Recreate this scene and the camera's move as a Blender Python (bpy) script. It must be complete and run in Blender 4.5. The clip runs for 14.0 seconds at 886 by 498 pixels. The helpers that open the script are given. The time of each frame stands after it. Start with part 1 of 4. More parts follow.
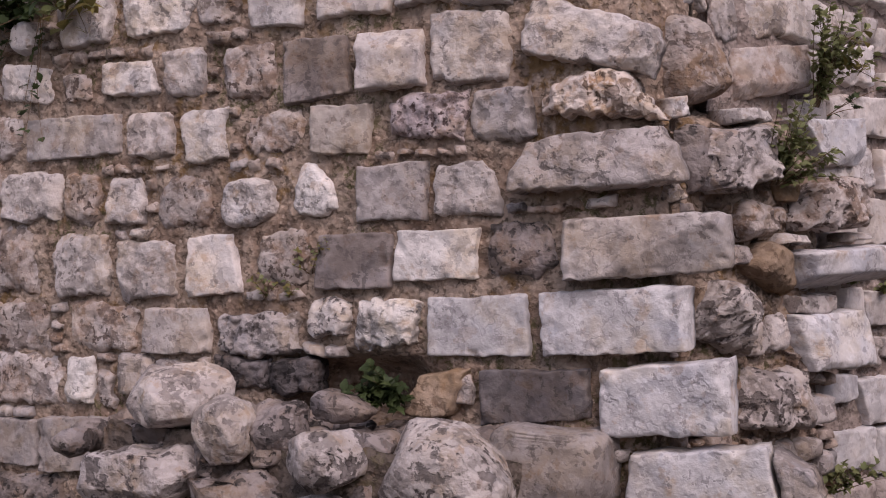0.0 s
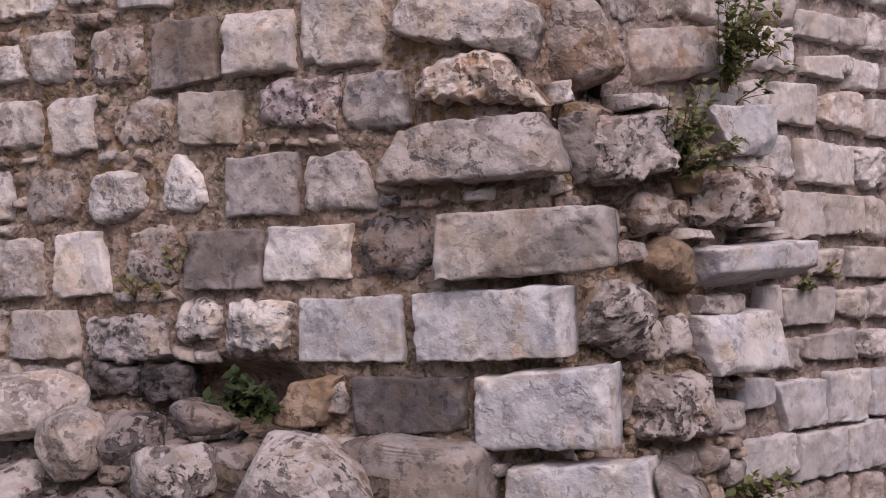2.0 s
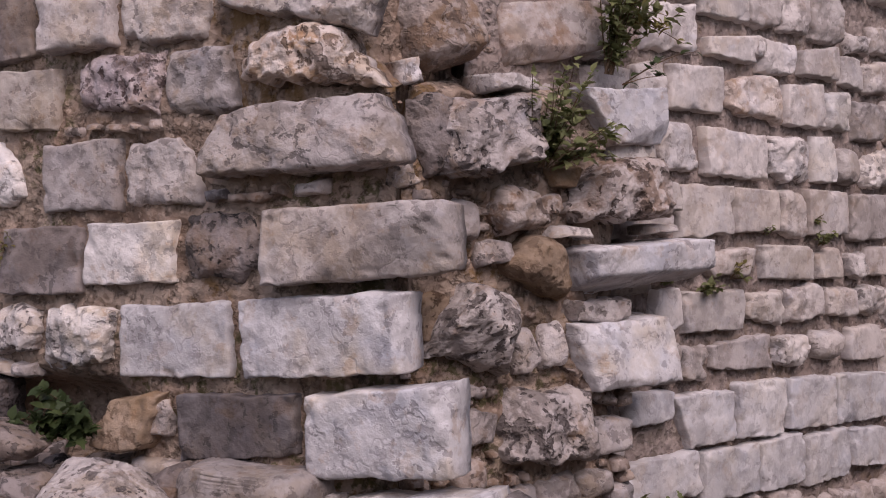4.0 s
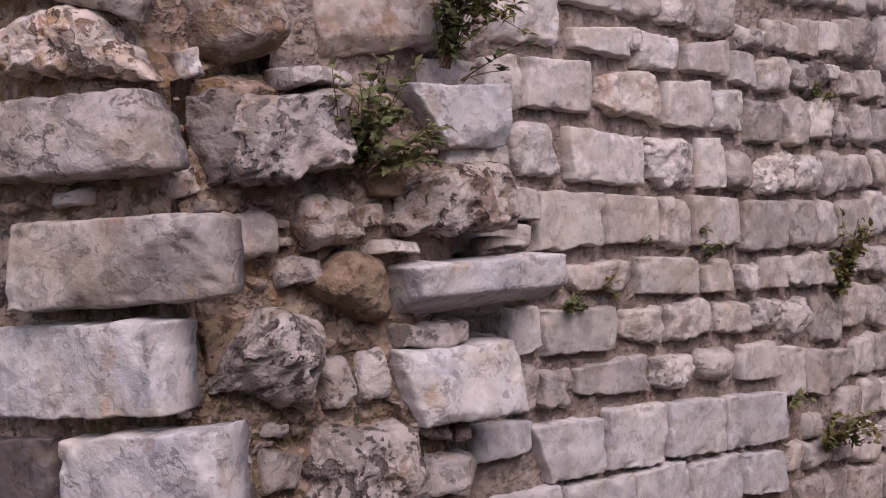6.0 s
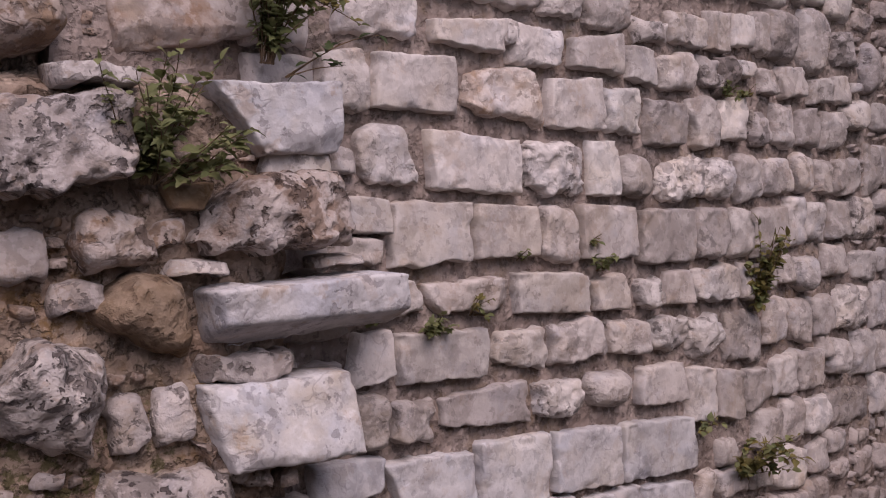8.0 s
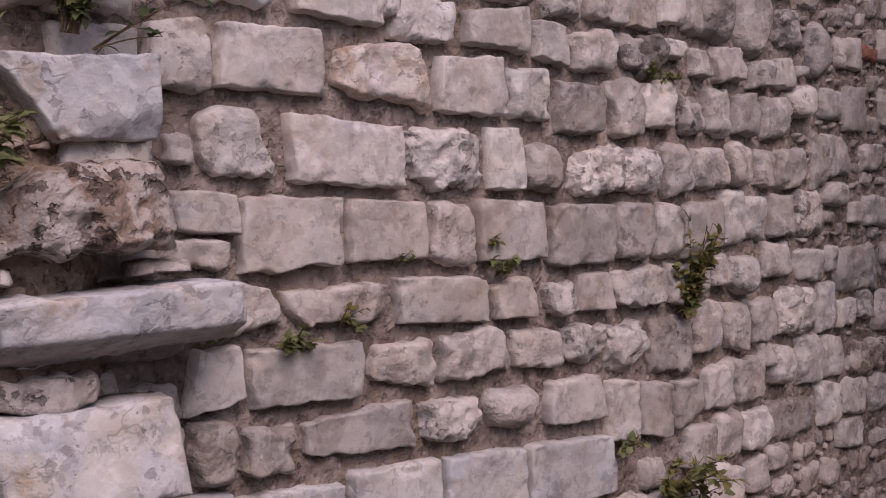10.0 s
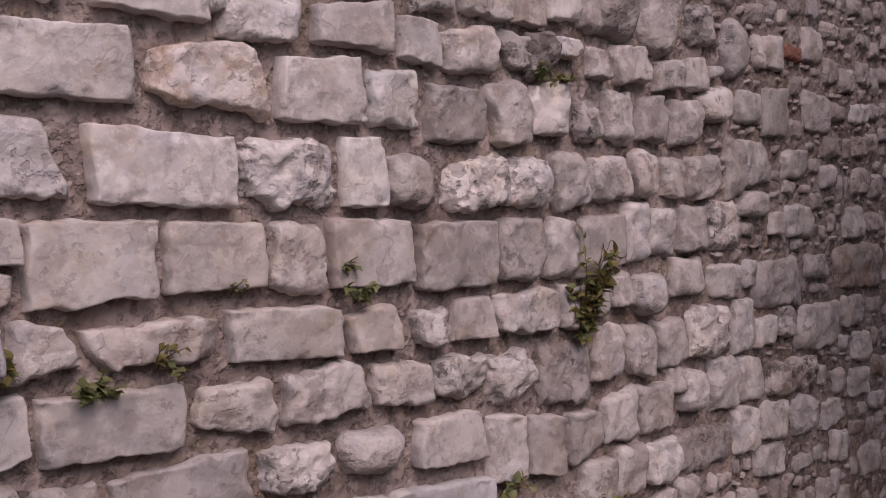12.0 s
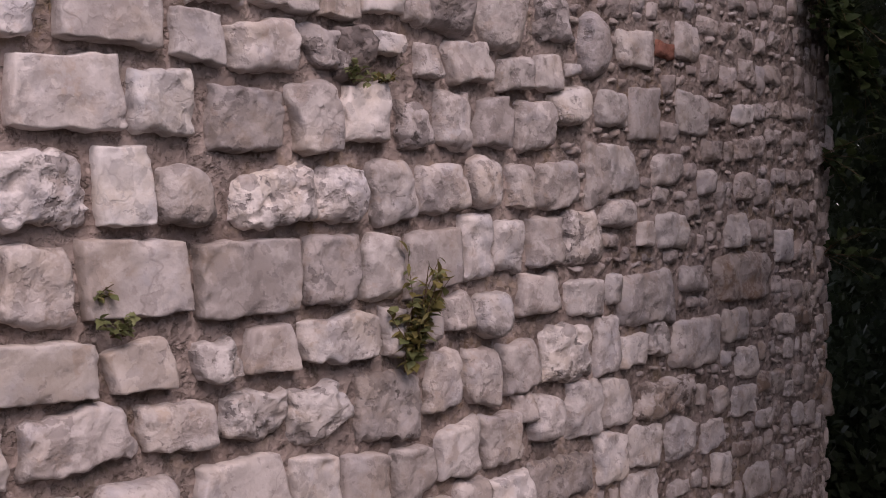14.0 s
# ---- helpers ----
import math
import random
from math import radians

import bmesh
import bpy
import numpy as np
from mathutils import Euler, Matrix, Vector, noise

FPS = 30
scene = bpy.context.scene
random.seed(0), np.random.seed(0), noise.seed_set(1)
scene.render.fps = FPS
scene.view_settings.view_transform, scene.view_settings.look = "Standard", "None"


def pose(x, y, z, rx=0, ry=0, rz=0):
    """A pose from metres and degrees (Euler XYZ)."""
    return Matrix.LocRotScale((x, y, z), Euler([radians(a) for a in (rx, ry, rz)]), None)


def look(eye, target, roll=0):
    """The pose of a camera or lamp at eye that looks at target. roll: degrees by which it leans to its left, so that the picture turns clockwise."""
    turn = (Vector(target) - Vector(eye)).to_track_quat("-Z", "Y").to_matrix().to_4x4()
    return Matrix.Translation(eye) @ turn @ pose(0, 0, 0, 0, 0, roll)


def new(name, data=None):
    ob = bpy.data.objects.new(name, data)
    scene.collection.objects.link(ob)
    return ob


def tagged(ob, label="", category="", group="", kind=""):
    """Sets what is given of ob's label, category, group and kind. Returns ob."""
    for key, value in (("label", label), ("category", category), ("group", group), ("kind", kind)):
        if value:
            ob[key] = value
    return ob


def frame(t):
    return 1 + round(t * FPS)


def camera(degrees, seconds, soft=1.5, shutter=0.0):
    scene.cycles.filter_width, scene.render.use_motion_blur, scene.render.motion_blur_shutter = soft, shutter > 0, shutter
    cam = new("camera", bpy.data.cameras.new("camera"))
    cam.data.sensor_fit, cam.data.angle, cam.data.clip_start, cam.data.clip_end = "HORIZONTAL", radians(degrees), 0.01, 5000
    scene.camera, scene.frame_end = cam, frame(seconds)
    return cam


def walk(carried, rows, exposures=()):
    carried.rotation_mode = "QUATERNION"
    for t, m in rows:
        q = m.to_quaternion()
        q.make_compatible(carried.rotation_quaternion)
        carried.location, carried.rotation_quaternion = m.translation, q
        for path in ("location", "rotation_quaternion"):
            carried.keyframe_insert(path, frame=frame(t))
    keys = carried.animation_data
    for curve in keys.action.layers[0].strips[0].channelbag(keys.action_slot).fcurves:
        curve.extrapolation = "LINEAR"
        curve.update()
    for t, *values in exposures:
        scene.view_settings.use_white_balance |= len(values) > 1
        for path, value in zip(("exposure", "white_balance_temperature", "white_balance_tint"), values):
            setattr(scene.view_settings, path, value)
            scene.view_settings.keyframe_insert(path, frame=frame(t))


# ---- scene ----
cam = camera(43.6, 14.0, 1.1)
METRES, EYE, TILT, LEAN, TURN = 3.6, 1.6, -0.2, 0.0, 0.0
ROWS = [
    (0.0, 0.0, 0.0, 0.0, -0.0, 0.0, -0.0),
    (0.5, 0.0264, 0.016, 0.0033, -0.07, -0.16, 0.08),
    (1.0, 0.054, 0.0342, 0.0055, -0.12, -0.23, 0.14),
    (1.5, 0.0797, 0.0535, 0.0053, -0.17, -0.28, 0.18),
    (2.0, 0.1053, 0.0736, 0.0027, -0.23, -0.32, 0.22),
    (4.5, 0.2441, 0.2061, 0.0088, -1.26, -0.7, 0.15),
    (5.0, 0.2725, 0.2301, 0.0148, -1.61, -0.76, 0.16),
    (5.5, 0.3021, 0.2544, 0.0168, -1.95, -0.76, 0.17),
    (6.0, 0.3339, 0.2795, 0.0184, -2.28, -0.77, 0.16),
    (6.5, 0.3676, 0.304, 0.0217, -2.47, -0.74, 0.19),
    (7.0, 0.3981, 0.3267, 0.0257, -2.6, -0.71, 0.28),
    (7.5, 0.4246, 0.3499, 0.0273, -2.64, -0.71, 0.32),
    (8.0, 0.4475, 0.3708, 0.0291, -2.68, -0.76, 0.34),
    (10.5, 0.5514, 0.5061, 0.0388, -3.84, -1.34, 0.34),
    (11.0, 0.5697, 0.5301, 0.0492, -4.2, -1.46, 0.36),
    (11.5, 0.5923, 0.5499, 0.0544, -4.6, -1.56, 0.33),
    (12.0, 0.6193, 0.5705, 0.0546, -5.15, -1.63, 0.32),
    (12.5, 0.6463, 0.5922, 0.0549, -5.84, -1.63, 0.34),
    (13.0, 0.6777, 0.6145, 0.057, -6.35, -1.68, 0.37),
    (13.5, 0.7099, 0.6359, 0.0622, -6.86, -1.79, 0.41),
    (14.0, 0.7395, 0.6538, 0.069, -7.21, -1.91, 0.51),
]
walk(cam, [(t, pose(0, 0, EYE, TILT, LEAN, TURN) @ pose(METRES * x, METRES * y, METRES * z, 90 + pitch, roll, yaw)) for t, x, y, z, yaw, pitch, roll in ROWS],
     [(0.0, 0.70, 6520, 27), (5.0, 0.67, 6500, 28), (7.5, 0.63, 6500, 29), (11.0, 0.47, 6560, 30), (14.0, 0.60, 6600, 30)])

# ---------------------------------------------------------------- world and light
world = bpy.data.worlds.new("sky")
scene.world = world
world.use_nodes = True
wn = world.node_tree
sky = wn.nodes.new("ShaderNodeTexSky")
sky.sky_type, sky.sun_disc = "NISHITA", False
SUN_UP, SUN_ROUND = 46, 162
sky.sun_elevation, sky.sun_rotation = radians(SUN_UP), radians(SUN_ROUND)
haze = wn.nodes.new("ShaderNodeHueSaturation")
haze.inputs["Saturation"].default_value = 0.5
wn.links.new(sky.outputs[0], haze.inputs["Color"])
wn.links.new(haze.outputs[0], wn.nodes["Background"].inputs[0])
wn.nodes["Background"].inputs[1].default_value = 0.11
sun = new("sun", bpy.data.lights.new("sun", "SUN"))
sun.data.energy, sun.data.angle, sun.data.color = 1.5, radians(38), (1.0, 0.90, 0.80)
az, el = radians(SUN_ROUND), radians(SUN_UP)
sun.matrix_world = look((math.sin(az) * math.cos(el) * 30, math.cos(az) * math.cos(el) * 30, math.sin(el) * 30), (0, 0, 0))


# ---------------------------------------------------------------- materials
class Nodes:
    """A small wrapper that wires shader nodes."""

    def __init__(self, name):
        self.m = bpy.data.materials.new(name)
        self.m.use_nodes = True
        self.t = self.m.node_tree
        self.bsdf = self.t.nodes["Principled BSDF"]
        self.where = self.t.nodes.new("ShaderNodeNewGeometry").outputs["Position"]

    def put(self, socket, value):
        if hasattr(value, "is_linked"):
            self.t.links.new(value, socket)
        else:
            socket.default_value = value

    def noise(self, scale, detail=5, rough=0.6, warp=0.0, at=None):
        n = self.t.nodes.new("ShaderNodeTexNoise")
        self.put(n.inputs["Vector"], at or self.where)
        for key, v in (("Scale", scale), ("Detail", detail), ("Roughness", rough), ("Distortion", warp)):
            n.inputs[key].default_value = v
        return n.outputs["Fac"]

    def shift(self, by):
        """The place, moved so that another noise does not repeat the first."""
        n = self.t.nodes.new("ShaderNodeVectorMath")
        n.operation = "ADD"
        self.put(n.inputs[0], self.where)
        n.inputs[1].default_value = (by, by * 1.7, by * 0.6)
        return n.outputs[0]

    def apart(self, number):
        """The place, moved by each piece's own random number."""
        n = self.t.nodes.new("ShaderNodeVectorMath")
        n.operation = "ADD"
        self.put(n.inputs[0], self.where)
        self.put(n.inputs[1], self.calc("MULTIPLY", number, 40.0))
        return n.outputs[0]

    def cells(self, scale, feature="F1", at=None):
        n = self.t.nodes.new("ShaderNodeTexVoronoi")
        n.feature = feature
        self.put(n.inputs["Vector"], at or self.where)
        n.inputs["Scale"].default_value = scale
        return n.outputs["Distance"]

    def step(self, value, lo, hi, a=0.0, b=1.0):
        n = self.t.nodes.new("ShaderNodeMapRange")
        n.interpolation_type = "SMOOTHSTEP"
        self.put(n.inputs[0], value)
        for k, v in enumerate((lo, hi, a, b)):
            n.inputs[k + 1].default_value = v
        return n.outputs[0]

    def calc(self, kind, a, b):
        n = self.t.nodes.new("ShaderNodeMath")
        n.operation = kind
        self.put(n.inputs[0], a)
        self.put(n.inputs[1], b)
        return n.outputs[0]

    def mix(self, fac, a, b, kind="MIX"):
        n = self.t.nodes.new("ShaderNodeMix")
        n.data_type, n.blend_type = "RGBA", kind
        self.put(n.inputs[0], fac)
        self.put(n.inputs[6], (*a, 1) if isinstance(a, tuple) else a)
        self.put(n.inputs[7], (*b, 1) if isinstance(b, tuple) else b)
        return n.outputs[2]

    def tone(self, colour, value):
        n = self.t.nodes.new("ShaderNodeHueSaturation")
        self.put(n.inputs["Color"], colour)
        self.put(n.inputs["Value"], value)
        return n.outputs[0]

    def bump(self, height, strength, distance, normal=None):
        n = self.t.nodes.new("ShaderNodeBump")
        n.inputs["Strength"].default_value, n.inputs["Distance"].default_value = strength, distance
        self.put(n.inputs["Height"], height)
        if normal:
            self.put(n.inputs["Normal"], normal)
        return n.outputs[0]

    def done(self, colour, rough, normal=None):
        self.put(self.bsdf.inputs["Base Color"], colour)
        self.put(self.bsdf.inputs["Roughness"], rough)
        self.bsdf.inputs["Specular IOR Level"].default_value = 0.25
        if normal:
            self.put(self.bsdf.inputs["Normal"], normal)
        return self.m

    def own(self, island=False):
        """A random number of the object, or of the joined piece."""
        if island:
            return self.t.nodes.new("ShaderNodeNewGeometry").outputs["Random Per Island"]
        return self.t.nodes.new("ShaderNodeObjectInfo").outputs["Random"]


def limestone(name, base, pale, dark, wear=0.5, pits=0.5, vein=0.3, warm=None, island=False, relief=1.0, hue=0.8):
    """Weathered limestone: broad clouds, pale scuffs and dark lacy crust with crisp edges, pits in clusters, few cracks."""
    k = Nodes(name)
    own = k.own(island)
    if not island:
        k.where = k.apart(own)
    bright = tuple(min(0.82, c * 1.32) for c in pale)
    cloud = k.noise(5, 4, 0.55, 0.12)
    scuff = k.noise(11, 4, 0.6, 0.12, k.shift(1.9))
    crust = k.noise(13, 5, 0.62, 0.12, k.shift(3.7))
    where_pits = k.step(k.noise(7, 3, 0.5, 0.12, k.shift(7.7)), 0.44, 0.58)
    pit = k.calc("MULTIPLY", k.step(k.noise(32, 3, 0.6, 0.12, k.shift(5.3)), 0.56, 0.61), where_pits)
    col = k.mix(k.step(cloud, 0.38, 0.62), base, pale)
    if warm:
        col = k.mix(k.step(k.noise(6, 5, 0.6, 0.12, k.shift(2.2)), 0.44, 0.56, 0, 0.85), col, warm)
    col = k.mix(k.step(k.noise(4, 4, 0.6, 0.12, k.shift(12.3)), 0.46, 0.62, 0, hue), col, (1.07, 0.96, 0.78), "MULTIPLY")
    col = k.mix(k.step(k.noise(6, 4, 0.6, 0.12, k.shift(21.9)), 0.52, 0.62, 0, 0.8), col, (0.94, 0.98, 1.05), "MULTIPLY")
    col = k.mix(k.step(k.noise(9, 5, 0.65, 0.12, k.shift(9.1)), 0.52, 0.58, 0, 0.75 * pits), col, tuple(c * 0.55 for c in base))
    col = k.mix(k.step(k.noise(12, 5, 0.65, 0.12, k.shift(31.3)), 0.56, 0.63, 0, 0.7 * hue), col, (0.80, 0.62, 0.46), "MULTIPLY")
    col = k.mix(k.step(scuff, 0.48, 0.57, 0, wear), col, bright)
    col = k.mix(k.step(k.noise(26, 3, 0.6, 0.12, k.shift(15.3)), 0.53, 0.59, 0, 0.9 * wear), col, bright)
    col = k.mix(k.step(crust, 0.55, 0.58, 0, pits), col, dark)
    col = k.mix(k.calc("MULTIPLY", pit, min(1.0, 1.5 * pits)), col, dark)
    ridge = k.calc("ABSOLUTE", k.calc("SUBTRACT", k.noise(3.2, 4, 0.6, 0.12), 0.5), 0.0)
    crack = k.calc("MULTIPLY", k.step(ridge, 0.0, 0.010, 1, 0), k.step(k.noise(5, 3, 0.5, 0, k.shift(17.1)), 0.48, 0.54))
    col = k.mix(k.calc("MULTIPLY", crack, vein), col, dark)
    col = k.tone(col, k.step(own, 0, 1, 0.86, 1.10))
    tall = k.calc("ADD", k.noise(13, 5, 0.55, 0.12), k.calc("MULTIPLY", k.step(scuff, 0.46, 0.6), 0.06))
    tall = k.calc("ADD", tall, k.calc("MULTIPLY", k.noise(48, 3, 0.6), 0.13))
    tall = k.calc("SUBTRACT", tall, k.calc("MULTIPLY", k.step(crust, 0.56, 0.6), 0.16 * pits))
    tall = k.calc("SUBTRACT", tall, k.calc("MULTIPLY", pit, 0.35 * pits))
    tall = k.calc("SUBTRACT", tall, k.calc("MULTIPLY", crack, 0.25 * vein))
    tall = k.calc("SUBTRACT", tall, k.calc("MULTIPLY", k.step(k.noise(9, 5, 0.65, 0.12, k.shift(9.1)), 0.52, 0.58), 0.10 * pits))
    return k.done(col, 0.9, k.bump(tall, 0.9 * relief, 0.034))


# name, base, pale, dark crust, stain
TONES = {
    "W": ("white_limestone", (0.47, 0.435, 0.42), (0.57, 0.53, 0.51), (0.20, 0.18, 0.175), None),
    "w": ("pale_limestone", (0.42, 0.375, 0.355), (0.51, 0.465, 0.445), (0.15, 0.13, 0.125), None),
    "l": ("pinkish_limestone", (0.345, 0.30, 0.28), (0.44, 0.395, 0.375), (0.12, 0.10, 0.095), None),
    "g": ("grey_limestone", (0.255, 0.22, 0.205), (0.34, 0.305, 0.295), (0.075, 0.062, 0.06), None),
    "d": ("dark_limestone", (0.15, 0.122, 0.112), (0.25, 0.215, 0.205), (0.04, 0.035, 0.034), None),
    "v": ("bluish_white_limestone", (0.395, 0.375, 0.38), (0.49, 0.47, 0.475), (0.14, 0.125, 0.13), None),
    # darkest tone: stones around the hollow above the ledge, and one block
    "k": ("near_black_limestone", (0.085, 0.072, 0.072), (0.15, 0.132, 0.132), (0.026, 0.023, 0.023), None),
    "t": ("tan_limestone", (0.37, 0.315, 0.28), (0.45, 0.395, 0.355), (0.16, 0.12, 0.10), None),
    "o": ("ochre_stone", (0.20, 0.135, 0.085), (0.27, 0.20, 0.145), (0.09, 0.055, 0.035), None),
    "p": ("reddish_breccia", (0.30, 0.235, 0.225), (0.42, 0.355, 0.35), (0.10, 0.07, 0.068), None),
    "q": ("ochre_stained_limestone", (0.45, 0.385, 0.35), (0.54, 0.48, 0.45), (0.17, 0.12, 0.09), (0.37, 0.25, 0.17)),
    "n": ("brownish_limestone", (0.275, 0.228, 0.205), (0.38, 0.335, 0.315), (0.085, 0.06, 0.05), (0.23, 0.16, 0.12)),
    "R": ("terracotta", (0.20, 0.085, 0.055), (0.25, 0.11, 0.08), (0.10, 0.04, 0.03), None),
}
# style: pale scuffs, dark pits, veins, relief
FINISH = {"s": (0.30, 0.34, 0.28, 0.42), "r": (0.40, 0.45, 0.2, 0.68), "b": (0.4, 0.5, 0.2, 0.9), "c": (0.55, 0.75, 0.15, 1.0), "m": (0.35, 0.6, 0.1, 0.85)}
MADE = {}


def stone_material(tone, style, clean=False):
    """The limestone of a tone, worn as its style is; clean: the sounder stone of the pale wall."""
    if (tone, style, clean) not in MADE:
        name, base, pale, dark, warm = TONES[tone]
        wear, pits, vein, relief_ = FINISH[style]
        if tone in "dk":
            wear *= 0.35
        if clean:
            relief_ *= 0.8
            wear, pits, dark = wear * 0.9, pits * 0.9, tuple(0.65 * a + 0.35 * b for a, b in zip(dark, base))
        MADE[tone, style, clean] = limestone(name, base, pale, dark, wear, pits, vein, warm, False, relief_, 0.4 if clean else 0.7)
    return MADE[tone, style, clean]


INFILL = limestone("infill_limestone", (0.215, 0.172, 0.15), (0.32, 0.27, 0.245), (0.09, 0.07, 0.06), 0.5, 0.5, 0.2, (0.27, 0.19, 0.14), True)
INFILL_PALE = limestone("pale_infill_limestone", (0.30, 0.25, 0.23), (0.39, 0.34, 0.32), (0.14, 0.11, 0.10), 0.4, 0.35, 0.2, None, True, 0.9, 0.35)


def mortar(name, base, pale, lichen, much):
    """Earthy mortar: lumps, pale grit, dark holes, rusty lichen and moss in patches."""
    k = Nodes(name)
    lump = k.noise(15, 5, 0.62, 0.1)
    hole = k.noise(27, 4, 0.65, 0.1, k.shift(4.1))
    col = k.mix(k.step(k.noise(5, 5, 0.6), 0.38, 0.62), base, pale)
    col = k.mix(k.step(lump, 0.50, 0.60, 0, 0.4), col, tuple(min(0.6, c * 1.3) for c in pale))
    col = k.mix(k.step(hole, 0.54, 0.60, 0, 0.35 + 0.2 * much), col, tuple(c * 0.3 for c in base))
    col = k.mix(k.step(k.cells(30), 0.12, 0.26, 0.6, 0), col, tuple(min(0.6, c * 1.55) for c in pale))
    rust = k.calc("MULTIPLY", k.step(k.noise(3.0, 3, 0.5), 0.53, 0.61), k.step(k.noise(21, 6, 0.7), 0.46, 0.60))
    col = k.mix(k.calc("MULTIPLY", rust, much), col, lichen)
    moss = k.calc("MULTIPLY", k.step(k.noise(2.3, 2, 0.5, 0, k.shift(8.8)), 0.54, 0.64), k.step(k.noise(26, 6, 0.7), 0.5, 0.58))
    col = k.mix(k.calc("MULTIPLY", moss, 0.8 * much), col, (0.075, 0.07, 0.025))
    tall = k.calc("ADD", lump, k.calc("MULTIPLY", k.cells(40), 0.35))
    tall = k.calc("SUBTRACT", tall, k.calc("MULTIPLY", k.step(hole, 0.52, 0.60), 0.12 + 0.18 * much))
    return k.done(col, 0.95, k.bump(tall, 0.9, 0.03))


MORTAR_LEFT = mortar("earthy_mortar", (0.215, 0.15, 0.112), (0.315, 0.245, 0.195), (0.19, 0.118, 0.058), 1.0)
SOIL = mortar("dark_soil", (0.075, 0.058, 0.048), (0.13, 0.105, 0.09), (0.14, 0.08, 0.035), 0.4)
MORTAR_RIGHT = mortar("grey_mortar", (0.20, 0.155, 0.135), (0.30, 0.245, 0.22), (0.22, 0.14, 0.05), 0.3)


def leafy(name, a, b):
    k = Nodes(name)
    col = k.mix(k.own(), a, b)
    col = k.mix(k.step(k.noise(60, 3), 0.4, 0.7, 0, 0.4), col, tuple(c * 0.6 for c in a))
    m = k.done(col, 0.55)
    thin = k.t.nodes.new("ShaderNodeBsdfTranslucent")
    k.put(thin.inputs[0], col)
    both = k.t.nodes.new("ShaderNodeMixShader")
    both.inputs[0].default_value = 0.35
    k.put(both.inputs[1], k.bsdf.outputs[0])
    k.put(both.inputs[2], thin.outputs[0])
    k.put(k.t.nodes["Material Output"].inputs["Surface"], both.outputs[0])
    return m


LEAF_GREEN = leafy("green_leaf", (0.13, 0.15, 0.06), (0.25, 0.255, 0.115))
LEAF_OLIVE = leafy("olive_leaf", (0.14, 0.125, 0.04), (0.25, 0.205, 0.07))
# tree leaves: the shade they stand in is put into this near-black colour
LEAF_SHADED = leafy("shaded_leaf", (0.024, 0.034, 0.018), (0.050, 0.066, 0.032))
LEAF_IVY = leafy("ivy_leaf", (0.03, 0.048, 0.018), (0.07, 0.095, 0.034))
STEM = limestone("woody_stem", (0.10, 0.065, 0.04), (0.16, 0.11, 0.07), (0.04, 0.025, 0.02), 0.2, 0.3, 0.0, relief=0.2)


def earth():
    k = Nodes("trodden_earth")
    col = k.mix(k.step(k.noise(1.5, 6), 0.35, 0.65), (0.07, 0.055, 0.04), (0.12, 0.10, 0.08))
    col = k.mix(k.step(k.noise(40, 6, 0.7), 0.5, 0.65, 0, 0.6), col, (0.09, 0.07, 0.05))
    return k.done(col, 0.95, k.bump(k.noise(25, 8, 0.7), 0.6, 0.03))


# ---------------------------------------------------------------- plan of the walls
class Run:
    """A wall's face in plan: a straight run from a to b, then, if round > 0, a bend of that radius away from the viewer."""

    def __init__(self, a, b, round_=0.0):
        self.a, d = Vector(a), Vector(b) - Vector(a)
        self.long, self.d = d.length, d.normalized()
        self.n = Vector((self.d.y, -self.d.x))
        self.round = round_
        self.taken = []

    def at(self, u):
        """The point, direction and outward normal at u metres along the face."""
        if u <= self.long or not self.round:
            return self.a + self.d * u, self.d, self.n
        w = (u - self.long) / self.round
        n = self.n * math.cos(w) + self.d * math.sin(w)
        return self.a + self.d * self.long - self.n * self.round + n * self.round, Vector((-n.y, n.x)), n

    def place(self, u, z, out=0.0):
        p, d, n = self.at(u)
        p = p + n * out
        m = Matrix(((d.x, -n.x, 0, p.x), (d.y, -n.y, 0, p.y), (0, 0, 1, z), (0, 0, 0, 1)))
        return m


LEFT = Run((-3.0, 5.09), (0.74, 3.3135))
BREAK = Run((0.6843, 3.458), (1.5043, 4.008))
UPPER = Run((0.6063, 3.5743), (1.4263, 4.1243))
RIGHT = Run((0.9, 3.712), (4.6482, 6.7105), 1.5)


def mesh_from(name, verts, faces, material, smooth=True):
    me = bpy.data.meshes.new(name)
    me.from_pydata([tuple(v) for v in verts], [], faces)
    me.materials.append(material)
    me.polygons.foreach_set("use_smooth", [smooth] * len(me.polygons))
    me.update()
    return me


def smooth_noise(x, y, z):
    return noise.noise(Vector((x, y, z)))


